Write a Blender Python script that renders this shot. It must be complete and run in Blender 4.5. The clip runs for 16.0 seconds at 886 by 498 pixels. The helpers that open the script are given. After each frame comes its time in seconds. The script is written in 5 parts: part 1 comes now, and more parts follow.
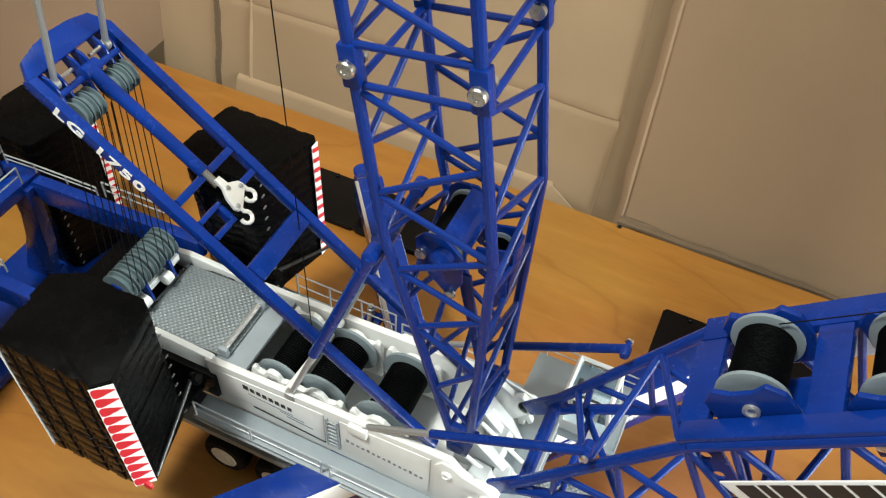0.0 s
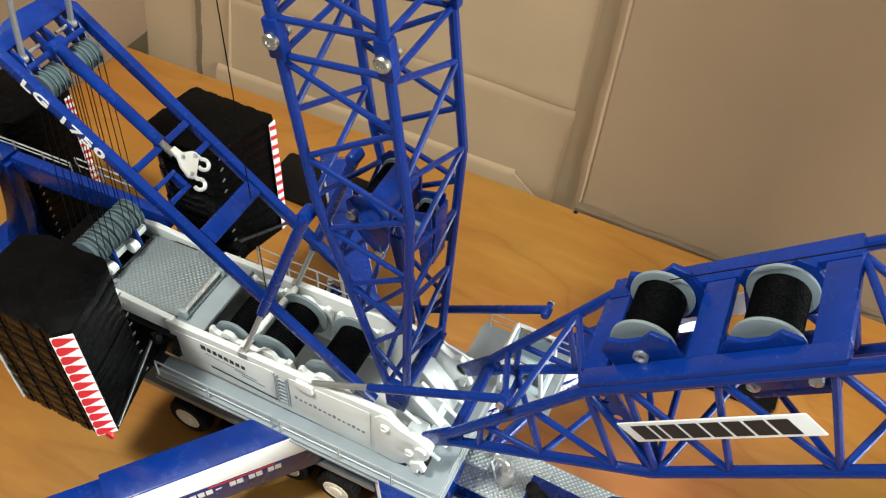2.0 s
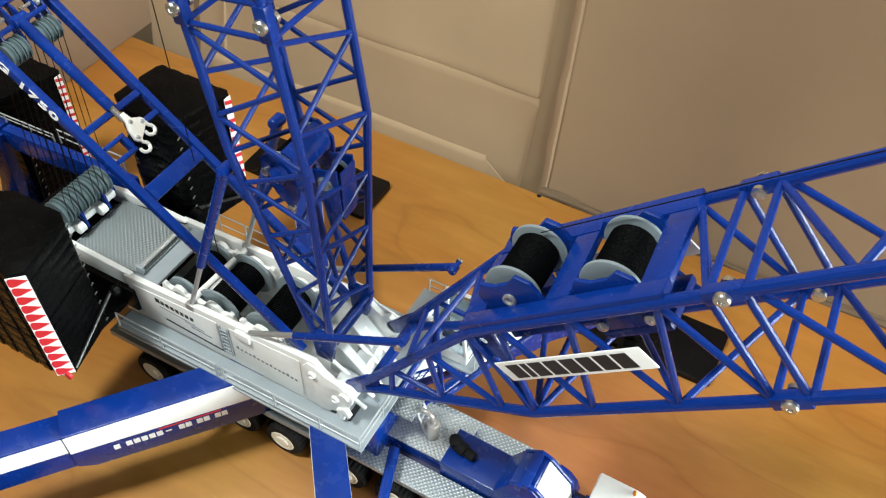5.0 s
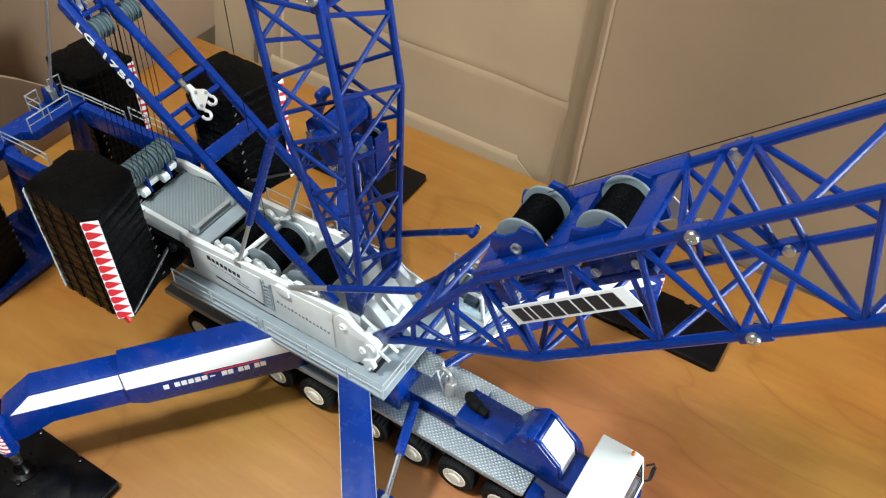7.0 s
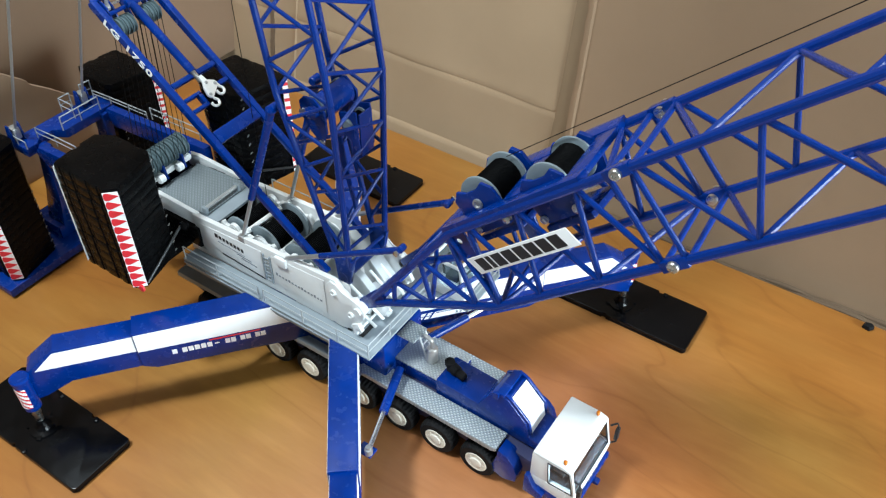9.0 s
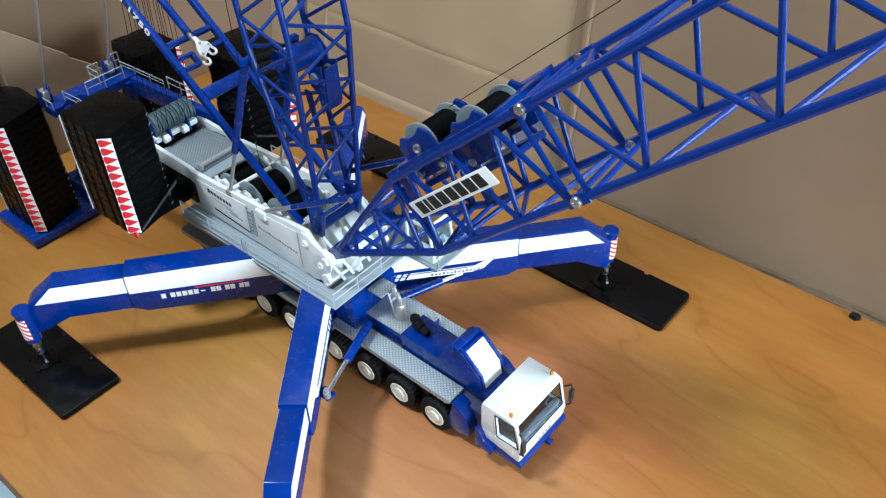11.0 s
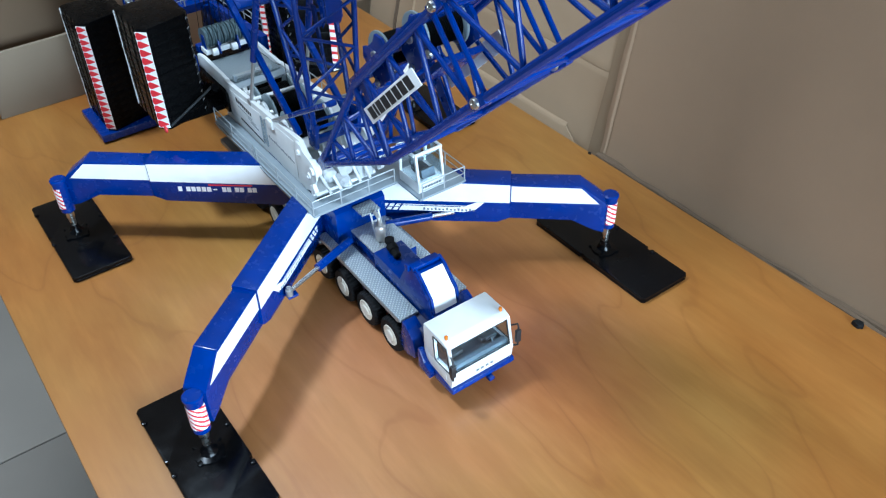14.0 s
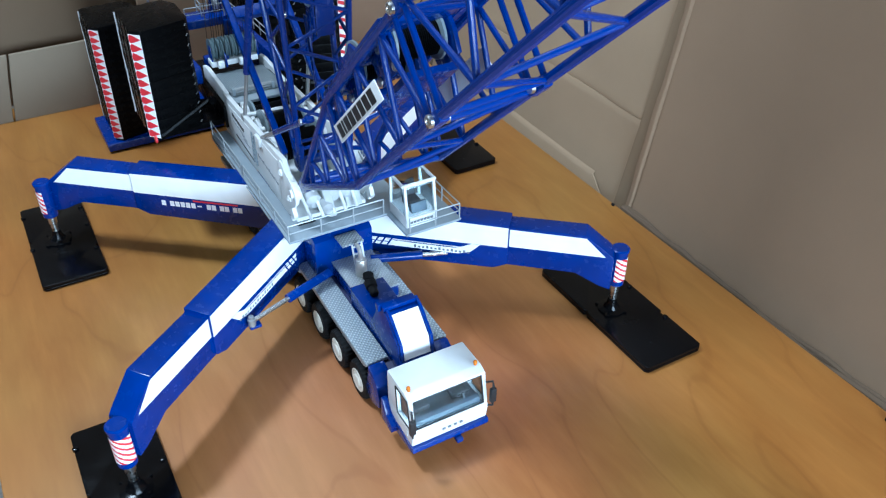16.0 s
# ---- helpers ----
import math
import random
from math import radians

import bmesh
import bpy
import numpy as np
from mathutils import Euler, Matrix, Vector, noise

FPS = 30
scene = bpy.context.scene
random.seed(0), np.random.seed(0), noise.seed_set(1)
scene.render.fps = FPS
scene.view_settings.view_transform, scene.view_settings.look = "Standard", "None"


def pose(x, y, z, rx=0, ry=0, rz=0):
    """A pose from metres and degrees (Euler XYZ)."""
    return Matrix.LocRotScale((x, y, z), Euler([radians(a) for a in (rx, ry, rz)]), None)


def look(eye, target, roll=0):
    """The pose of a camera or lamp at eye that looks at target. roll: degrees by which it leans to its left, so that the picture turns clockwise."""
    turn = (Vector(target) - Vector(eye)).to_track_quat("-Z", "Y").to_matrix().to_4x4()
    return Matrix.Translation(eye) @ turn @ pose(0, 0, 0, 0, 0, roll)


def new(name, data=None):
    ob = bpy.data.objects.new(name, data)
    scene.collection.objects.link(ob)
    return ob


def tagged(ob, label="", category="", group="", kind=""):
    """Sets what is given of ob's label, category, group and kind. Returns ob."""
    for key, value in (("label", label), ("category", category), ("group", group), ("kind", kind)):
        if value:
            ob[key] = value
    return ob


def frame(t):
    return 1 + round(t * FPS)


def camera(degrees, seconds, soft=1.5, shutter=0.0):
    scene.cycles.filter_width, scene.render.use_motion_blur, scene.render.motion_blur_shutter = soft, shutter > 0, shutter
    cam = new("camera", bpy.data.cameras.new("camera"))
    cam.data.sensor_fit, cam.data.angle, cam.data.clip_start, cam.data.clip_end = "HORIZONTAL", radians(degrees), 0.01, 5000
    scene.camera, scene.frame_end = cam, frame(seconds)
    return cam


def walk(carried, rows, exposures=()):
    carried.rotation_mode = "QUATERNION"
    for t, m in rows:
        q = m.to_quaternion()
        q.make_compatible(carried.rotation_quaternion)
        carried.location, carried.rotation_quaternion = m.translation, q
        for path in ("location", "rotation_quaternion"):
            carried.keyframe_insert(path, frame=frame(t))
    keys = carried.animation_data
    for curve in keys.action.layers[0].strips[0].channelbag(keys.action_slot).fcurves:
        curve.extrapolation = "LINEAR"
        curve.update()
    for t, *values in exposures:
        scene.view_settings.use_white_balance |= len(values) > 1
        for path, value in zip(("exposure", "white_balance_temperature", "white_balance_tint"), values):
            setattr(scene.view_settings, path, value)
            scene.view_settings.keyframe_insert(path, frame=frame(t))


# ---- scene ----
# lengths below are in decimetres; U turns them into metres
U = 0.1
cam = camera(54.91, 16.0, soft=1.2)
# seconds, eye, target, roll
PATH = [
    (0, (1.041, -1.959, 4.653), (0.547, -0.737, 3.149), 3.94),
    (0.5, (1.138, -2.060, 4.709), (0.643, -0.831, 3.210), 4.41),
    (1, (1.232, -2.075, 4.736), (0.734, -0.853, 3.233), 4.22),
    (1.5, (1.314, -2.088, 4.779), (0.826, -0.871, 3.268), 4.60),
    (2, (1.437, -2.133, 4.793), (0.939, -0.907, 3.294), 4.57),
    (2.5, (1.541, -2.103, 4.821), (1.044, -0.876, 3.322), 4.38),
    (3, (1.662, -2.041, 4.850), (1.156, -0.828, 3.343), 4.08),
    (3.5, (1.717, -2.071, 4.881), (1.212, -0.853, 3.377), 4.26),
    (4, (1.849, -2.113, 4.900), (1.317, -0.901, 3.400), 3.65),
    (6.5, (2.519, -2.514, 5.032), (1.835, -1.346, 3.560), 1.76),
    (7, (2.564, -2.670, 5.063), (1.852, -1.487, 3.615), 1.82),
    (7.5, (2.616, -2.881, 5.030), (1.903, -1.666, 3.611), 2.21),
    (8, (2.771, -3.153, 5.063), (2.060, -1.907, 3.669), 1.87),
    (8.5, (2.913, -3.258, 5.099), (2.177, -2.002, 3.728), 1.32),
    (9, (3.206, -3.131, 5.093), (2.394, -1.909, 3.733), 0.44),
    (11.5, (4.349, -3.026, 4.832), (3.313, -1.913, 3.532), -2.07),
    (12, (4.603, -2.984, 4.767), (3.511, -1.915, 3.477), -2.07),
    (12.5, (4.858, -2.915, 4.729), (3.708, -1.889, 3.453), -1.66),
    (13, (5.091, -2.815, 4.680), (3.888, -1.841, 3.414), -1.98),
    (13.5, (5.286, -2.693, 4.623), (4.048, -1.768, 3.353), -1.58),
    (14, (5.385, -2.486, 4.524), (4.127, -1.597, 3.248), -1.27),
    (14.5, (5.334, -2.211, 4.419), (4.061, -1.358, 3.134), -1.48),
    (15, (5.209, -2.046, 4.273), (3.919, -1.208, 2.995), -0.32),
    (15.5, (5.102, -2.025, 4.204), (3.800, -1.161, 2.956), 0.71),
    (16, (5.336, -1.808, 4.126), (3.939, -1.005, 2.942), 0.65),
]
EXPOSURES = ((0.0, 0.10, 7300, 6), (4.0, 0.12, 7200, 6), (7.5, 0.03, 6500, 5), (12.5, -0.10, 5600, 4), (16.0, -0.26, 5150, 3))
walk(cam, [(t, look(Vector(eye) * U, Vector(target) * U, roll)) for t, eye, target, roll in PATH], EXPOSURES)

# ---------------------------------------------------------------- light
world = bpy.data.worlds.new("room_air")
scene.world = world
world.use_nodes = True
world.node_tree.nodes["Background"].inputs[0].default_value = (0.9, 0.93, 1.0, 1)
world.node_tree.nodes["Background"].inputs[1].default_value = 0.05


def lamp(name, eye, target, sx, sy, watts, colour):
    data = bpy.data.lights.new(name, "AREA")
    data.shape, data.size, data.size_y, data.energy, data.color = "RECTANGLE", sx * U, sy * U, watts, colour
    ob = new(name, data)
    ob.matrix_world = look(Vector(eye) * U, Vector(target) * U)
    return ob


lamp("ceiling_lamp_light", (-3.6, -5.0, 15.0), (0.3, -0.4, 0.0), 2.1, 1.6, 26.0, (0.92, 0.97, 1.0))
# broad overhead fill added to lift the shadows; no such panel is known
lamp("overhead_fill_light", (-1.5, 1.0, 17.0), (-1.0, 0.5, 0.0), 10.0, 8.0, 7.0, (0.90, 0.96, 1.0))
# soft fill from +x; the window it shines through is assumed, out of view
lamp("side_fill_light", (19.8, 0.8, 5.0), (0.0, 0.0, 0.5), 16.0, 6.4, 96.0, (0.82, 0.93, 1.0))

# ---------------------------------------------------------------- materials
def node_material(name):
    m = bpy.data.materials.new(name)
    m.use_nodes = True
    nt = m.node_tree
    return m, nt, nt.nodes["Principled BSDF"]


def link(nt, a, ai, b, bi):
    nt.links.new(a.outputs[ai], b.inputs[bi])


def coords(nt, scale=(1, 1, 1)):
    tc = nt.nodes.new("ShaderNodeTexCoord")
    mp = nt.nodes.new("ShaderNodeMapping")
    mp.inputs["Scale"].default_value = scale
    link(nt, tc, "Object", mp, 0)
    return mp


def noise_node(nt, vec, scale, detail=4.0, rough=0.55):
    n = nt.nodes.new("ShaderNodeTexNoise")
    n.inputs["Scale"].default_value, n.inputs["Detail"].default_value, n.inputs["Roughness"].default_value = scale, detail, rough
    link(nt, vec, 0, n, 0)
    return n


def ramp(nt, src, out, stops):
    r = nt.nodes.new("ShaderNodeValToRGB")
    els = r.color_ramp.elements
    while len(els) < len(stops):
        els.new(0.5)
    for e, (p, c) in zip(els, stops):
        e.position, e.color = p, (*c, 1)
    link(nt, src, out, r, 0)
    return r


def bump(nt, bsdf, src, out, strength, dist):
    b = nt.nodes.new("ShaderNodeBump")
    b.inputs["Strength"].default_value, b.inputs["Distance"].default_value = strength, dist
    link(nt, src, out, b, "Height")
    link(nt, b, 0, bsdf, "Normal")
    return b


def plain(name, colour, rough=0.45, metal=0.0, vary=0.12, scale=40.0, relief=0.0, coat=0.0, fine=900.0, spec=0.5):
    """A painted, plastic or metal surface with a faint uneven tone and a fine relief."""
    m, nt, b = node_material(name)
    v = coords(nt)
    n = noise_node(nt, v, scale, 5.0)
    r = ramp(nt, n, 0, [(0.3, [c * (1 - vary) for c in colour]), (0.7, [min(1, c * (1 + vary)) for c in colour])])
    link(nt, r, 0, b, "Base Color")
    b.inputs["Metallic"].default_value = metal
    n2 = noise_node(nt, v, scale * 2.5, 4.0)
    rr = ramp(nt, n2, 0, [(0.3, [max(0.0, rough - 0.08)] * 3), (0.7, [min(1, rough + 0.1)] * 3)])
    link(nt, rr, 0, b, "Roughness")
    b.inputs["Coat Weight"].default_value = coat
    b.inputs["Specular IOR Level"].default_value = spec
    b.inputs["Coat Roughness"].default_value = 0.08
    if relief:
        n3 = noise_node(nt, v, fine, 3.0)
        bump(nt, b, n3, 0, relief, 0.0004)
    return m


BLUE = plain("blue_enamel", (0.0009, 0.0235, 0.184), 0.22, 0.0, 0.14, 60.0, 0.16, 0.0, 500.0, spec=0.36)
WHITE = plain("white_enamel", (0.72, 0.735, 0.73), 0.45, 0.0, 0.05, 50.0, 0.1)
DECAL = plain("white_print", (0.86, 0.86, 0.86), 0.5, 0.0, 0.04, 60.0)
RED = plain("red_print", (0.62, 0.02, 0.03), 0.45, 0.0, 0.08, 60.0)
INK = plain("black_print", (0.012, 0.012, 0.014), 0.5)
GREYINK = plain("grey_print", (0.16, 0.18, 0.21), 0.5)
HOOK = plain("bright_nickel", (0.80, 0.80, 0.78), 0.34, 0.35, 0.05, 90.0, 0.1)
BLACK = plain("black_ballast_paint", (0.0022, 0.0022, 0.0024), 0.24, 0.0, 0.3, 60.0, 0.2, 0.0, spec=0.06)
PADBLACK = plain("black_pad_plastic", (0.0025, 0.0025, 0.003), 0.18, 0.0, 0.25, 30.0, 0.05, 0.0, spec=0.18)
RUBBER = plain("rubber", (0.008, 0.008, 0.0085), 0.7, 0.0, 0.25, 80.0, 0.3, spec=0.15)
FALLROPE = plain("brown_black_cord", (0.006, 0.0048, 0.0042), 0.5, 0.0, 0.5, 300.0, 0.4, spec=0.06)
ROPE = plain("black_rope", (0.0014, 0.0016, 0.0019), 0.5, 0.0, 0.5, 300.0, 0.8, spec=0.06)
GREY = plain("grey_enamel", (0.25, 0.29, 0.32), 0.42, 0.0, 0.08, 50.0, 0.1)
SHEAVE = plain("grey_plastic_sheave", (0.075, 0.112, 0.125), 0.5, 0.0, 0.2, 60.0, 0.1)
FLANGE = plain("light_grey_flange", (0.19, 0.235, 0.26), 0.42, 0.0, 0.08, 60.0, 0.1)
PALEGREY = plain("pale_grey_casting", (0.44, 0.46, 0.47), 0.45, 0.0, 0.1, 60.0, 0.1)
CHASSIS = plain("slate_chassis", (0.032, 0.036, 0.095), 0.5, 0.0, 0.15, 50.0)
LEDGE = plain("pale_blue_paint", (0.34, 0.43, 0.48), 0.5)
GROUT = plain("dark_grout", (0.12, 0.11, 0.10), 0.8, 0.0, 0.1, 6.0)
STEEL = plain("bright_steel", (0.62, 0.62, 0.60), 0.28, 1.0, 0.08, 90.0, 0.1)
ROD = plain("dull_steel_rod", (0.42, 0.43, 0.43), 0.38, 0.7, 0.12, 120.0, 0.15)
NICKEL = plain("brushed_nickel", (0.60, 0.58, 0.55), 0.36, 0.8, 0.1, 90.0, 0.2)
DARKROD = plain("blackened_rod", (0.02, 0.021, 0.022), 0.28, 0.0, 0.2, 90.0, 0.1)
RAIL = plain("grey_rail_wire", (0.38, 0.41, 0.43), 0.4, 0.3, 0.1, 80.0)
CREAM = plain("cream_hub", (0.72, 0.68, 0.58), 0.5, 0.0, 0.06, 60.0)
AMBER = plain("amber_plastic", (0.55, 0.16, 0.01), 0.25)
CABIN = plain("cab_lining", (0.055, 0.07, 0.085), 0.6, 0.0, 0.1, 50.0)
SEAT = plain("dark_seat", (0.03, 0.035, 0.04), 0.6)
WALLPAINT = plain("room_wall_paint", (0.32, 0.32, 0.32), 0.85, 0.0, 0.03, 2.0)
FLOORING = plain("floor_tile_glaze", (0.39, 0.335, 0.28), 0.35, 0.0, 0.06, 3.0)


def tread_material(name, low, mid, high):
    m, nt, b = node_material(name)
    v = coords(nt)
    v.inputs["Rotation"].default_value = (0, 0, radians(45))
    w1 = nt.nodes.new("ShaderNodeTexWave")
    w1.bands_direction = "X"
    w1.inputs["Scale"].default_value = 150.0
    w2 = nt.nodes.new("ShaderNodeTexWave")
    w2.bands_direction = "Y"
    w2.inputs["Scale"].default_value = 150.0
    link(nt, v, 0, w1, 0)
    link(nt, v, 0, w2, 0)
    mul = nt.nodes.new("ShaderNodeMath")
    mul.operation = "MULTIPLY"
    link(nt, w1, 1, mul, 0)
    link(nt, w2, 1, mul, 1)
    b.inputs["Metallic"].default_value = 0.35
    r = ramp(nt, mul, 0, [(0.12, low), (0.45, mid), (0.8, high)])
    link(nt, r, 0, b, "Base Color")
    b.inputs["Roughness"].default_value = 0.36
    bump(nt, b, mul, 0, 0.8, 0.0006)
    return m


def wood_material():
    m, nt, b = node_material("honey_wood_veneer")
    v = coords(nt, (3.0, 7.5, 7.5))
    v.inputs["Rotation"].default_value = (0, 0, radians(4))
    warp = noise_node(nt, v, 1.3, 3.0)
    add = nt.nodes.new("ShaderNodeVectorMath")
    add.operation = "MULTIPLY_ADD"
    add.inputs[1].default_value = (0.35, 0.35, 0.35)
    link(nt, warp, 1, add, 0)
    link(nt, v, 0, add, 2)
    big = noise_node(nt, add, 1.6, 5.0, 0.6)
    v2 = coords(nt, (22.0, 170.0, 170.0))
    fine = noise_node(nt, v2, 2.0, 4.0, 0.6)
    mix = nt.nodes.new("ShaderNodeMath")
    mix.operation = "MULTIPLY_ADD"
    mix.inputs[1].default_value = 0.20
    link(nt, fine, 0, mix, 0)
    link(nt, big, 0, mix, 2)
    r = ramp(nt, mix, 0, [(0.33, (0.221, 0.088, 0.014)), (0.50, (0.281, 0.124, 0.020)), (0.74, (0.333, 0.160, 0.031))])
    # thin darker figure lines that follow the slow tone, and broad redder patches
    rings = nt.nodes.new("ShaderNodeMath")
    rings.operation = "MULTIPLY"
    rings.inputs[1].default_value = 46.0
    soft = noise_node(nt, add, 0.9, 2.0, 0.4)
    link(nt, soft, 0, rings, 0)
    sine = nt.nodes.new("ShaderNodeMath")
    sine.operation = "SINE"
    link(nt, rings, 0, sine, 0)
    lines = ramp(nt, sine, 0, [(0.86, (1, 1, 1)), (0.985, (0.95, 0.93, 0.90)), (1.0, (0.80, 0.74, 0.67))])
    v3 = coords(nt, (3.0, 6.0, 6.0))
    patch = noise_node(nt, v3, 1.1, 3.0, 0.5)
    tone = ramp(nt, patch, 0, [(0.36, (0.99, 0.81, 0.72)), (0.62, (1.02, 1.03, 1.06))])
    m1 = nt.nodes.new("ShaderNodeMix")
    m1.data_type, m1.blend_type = "RGBA", "MULTIPLY"
    m1.inputs[0].default_value = 0.6
    # short pale flecks lying along the grain
    v5 = coords(nt, (13.0, 85.0, 85.0))
    v5.inputs["Rotation"].default_value = (0, 0, radians(4))
    fleck = noise_node(nt, v5, 1.0, 3.0, 0.55)
    pale = ramp(nt, fleck, 0, [(0.40, (0.95, 0.94, 0.92)), (0.52, (1.0, 1.0, 1.0)), (0.66, (1.11, 1.13, 1.18))])
    m0 = nt.nodes.new("ShaderNodeMix")
    m0.data_type, m0.blend_type = "RGBA", "MULTIPLY"
    m0.inputs[0].default_value = 0.8
    link(nt, r, 0, m0, 6)
    link(nt, pale, 0, m0, 7)
    link(nt, m0, 2, m1, 6)
    link(nt, lines, 0, m1, 7)
    m2 = nt.nodes.new("ShaderNodeMix")
    m2.data_type, m2.blend_type = "RGBA", "MULTIPLY"
    m2.inputs[0].default_value = 1.0
    link(nt, m1, 2, m2, 6)
    link(nt, tone, 0, m2, 7)
    # a redder tone under the front of the model, fading outwards
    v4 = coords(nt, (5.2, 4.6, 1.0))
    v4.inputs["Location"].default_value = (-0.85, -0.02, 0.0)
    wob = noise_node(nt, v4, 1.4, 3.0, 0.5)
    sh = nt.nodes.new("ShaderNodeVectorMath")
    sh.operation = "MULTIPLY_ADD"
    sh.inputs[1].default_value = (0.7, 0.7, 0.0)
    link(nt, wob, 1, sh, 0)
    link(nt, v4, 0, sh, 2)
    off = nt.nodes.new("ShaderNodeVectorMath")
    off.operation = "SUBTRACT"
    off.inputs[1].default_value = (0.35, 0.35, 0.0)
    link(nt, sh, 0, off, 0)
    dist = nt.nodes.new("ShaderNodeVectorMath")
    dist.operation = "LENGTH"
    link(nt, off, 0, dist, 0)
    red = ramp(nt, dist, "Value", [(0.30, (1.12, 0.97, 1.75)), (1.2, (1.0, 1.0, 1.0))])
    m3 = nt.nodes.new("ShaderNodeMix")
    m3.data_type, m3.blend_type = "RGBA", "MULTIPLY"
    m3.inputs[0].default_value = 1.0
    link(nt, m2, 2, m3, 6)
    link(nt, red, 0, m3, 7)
    link(nt, m3, 2, b, "Base Color")
    b.inputs["Roughness"].default_value = 0.42
    b.inputs["Coat Weight"].default_value = 0.14
    b.inputs["Coat Roughness"].default_value = 0.24
    bump(nt, b, fine, 0, 0.08, 0.0003)
    return m


def card_material(name, colour):
    m, nt, b = node_material(name)
    v = coords(nt)
    n = noise_node(nt, v, 5.0, 6.0, 0.6)
    r = ramp(nt, n, 0, [(0.3, [c * 0.9 for c in colour]), (0.7, [c * 1.07 for c in colour])])
    link(nt, r, 0, b, "Base Color")
    b.inputs["Roughness"].default_value = 0.85
    big = noise_node(nt, v, 9.0, 4.0)
    fine = noise_node(nt, v, 420.0, 3.0)
    mix = nt.nodes.new("ShaderNodeMath")
    mix.operation = "MULTIPLY_ADD"
    mix.inputs[1].default_value = 0.06
    link(nt, fine, 0, mix, 0)
    link(nt, big, 0, mix, 2)
    bump(nt, b, mix, 0, 0.25, 0.004)
    return m


def glass_material():
    m, nt, b = node_material("tinted_glass")
    b.inputs["Base Color"].default_value = (0.75, 0.86, 0.92, 1)
    b.inputs["Transmission Weight"].default_value = 1.0
    b.inputs["Roughness"].default_value = 0.03
    b.inputs["IOR"].default_value = 1.3
    return m


TREAD = tread_material("tread_plate", (0.29, 0.33, 0.35), (0.42, 0.46, 0.48), (0.55, 0.59, 0.61))
FINETREAD = tread_material("fine_pale_tread", (0.36, 0.39, 0.40), (0.43, 0.46, 0.47), (0.50, 0.53, 0.54))
DECKPLATE = tread_material("worn_tread_deck", (0.205, 0.24, 0.255), (0.235, 0.272, 0.29), (0.26, 0.30, 0.32))
WOOD = wood_material()
CARD = card_material("brown_cardboard", (0.31, 0.215, 0.128))
# ragged edge tone, darkened to hold the shade of the gap below the panel
CARDEDGESHADE = card_material("cardboard_edge", (0.12, 0.078, 0.045))
PANELCARD = card_material("grey_brown_cardboard", (0.248, 0.161, 0.094))
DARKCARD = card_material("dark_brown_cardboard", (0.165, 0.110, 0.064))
PALECARD = card_material("pale_cardboard", (0.20, 0.155, 0.105))
WESTCARD = card_material("rosy_brown_cardboard", (0.225, 0.143, 0.088))
FOLDCARD = card_material("sandy_cardboard", (0.31, 0.215, 0.138))
SHADECARD = card_material("shaded_brown_cardboard", (0.222, 0.152, 0.087))
GLASS = glass_material()

# ---------------------------------------------------------------- mesh tools
def to_mesh(bm, name, base=(0, 0, 0), smooth=True):
    me = bpy.data.meshes.new(name)
    b = Vector(base)
    for v in bm.verts:
        v.co = (v.co - b) * U
    bmesh.ops.recalc_face_normals(bm, faces=bm.faces[:])
    if smooth:
        for f in bm.faces:
            f.smooth = True
        for e in bm.edges:
            if len(e.link_faces) == 2 and e.calc_face_angle(0.0) > radians(34):
                e.smooth = False
    bm.to_mesh(me)
    bm.free()
    return me


BASES = {}


def thing(name, base, label, category, group=""):
    ob = new(name)
    ob.location = Vector(base) * U
    ob.empty_display_size = 0.01
    BASES[ob] = Vector(base)
    tagged(ob, label, category, group)
    return ob


def part(name, bm, material, parent, label=""):
    ob = new(name, to_mesh(bm, name, BASES[parent]))
    ob.data.materials.append(material)
    ob.parent = parent
    BASES[ob] = BASES[parent]
    if label:
        tagged(ob, label)
    return ob


def single(name, bm, material, label, category, group="", kind="", base=(0, 0, 0)):
    ob = new(name, to_mesh(bm, name, base))
    ob.location = Vector(base) * U
    ob.data.materials.append(material)
    BASES[ob] = Vector(base)
    tagged(ob, label, category, group, kind)
    return ob


def blank():
    return bmesh.new()


def merge(bm, other):
    me = bpy.data.meshes.new("tmp")
    other.to_mesh(me)
    other.free()
    bm.from_mesh(me)
    bpy.data.meshes.remove(me)
    return bm


def box(bm, lo, hi, bev=0.0, m=None):
    t = blank()
    bmesh.ops.create_cube(t, size=1.0)
    lo, hi = Vector(lo), Vector(hi)
    for v in t.verts:
        v.co = Vector([lo[i] + (v.co[i] + 0.5) * (hi[i] - lo[i]) for i in range(3)])
    if bev:
        bmesh.ops.bevel(t, geom=t.edges[:], offset=bev, segments=2, affect="EDGES", profile=0.6)
    if m is not None:
        t.transform(m)
    return merge(bm, t)


def prism(bm, pts, fn, lo, hi, bev=0.0):
    """A polygon pts (two coordinates) drawn out from lo to hi; fn(a, b, h) gives the place."""
    t = blank()
    n = len(pts)
    va = [t.verts.new(fn(a, b, lo)) for a, b in pts]
    vb = [t.verts.new(fn(a, b, hi)) for a, b in pts]
    t.faces.new(va)
    t.faces.new(vb[::-1])
    for i in range(n):
        t.faces.new((va[i], vb[i], vb[(i + 1) % n], va[(i + 1) % n]))
    bmesh.ops.recalc_face_normals(t, faces=t.faces[:])
    if bev:
        bmesh.ops.bevel(t, geom=t.edges[:], offset=bev, segments=2, affect="EDGES", profile=0.6)
    return merge(bm, t)


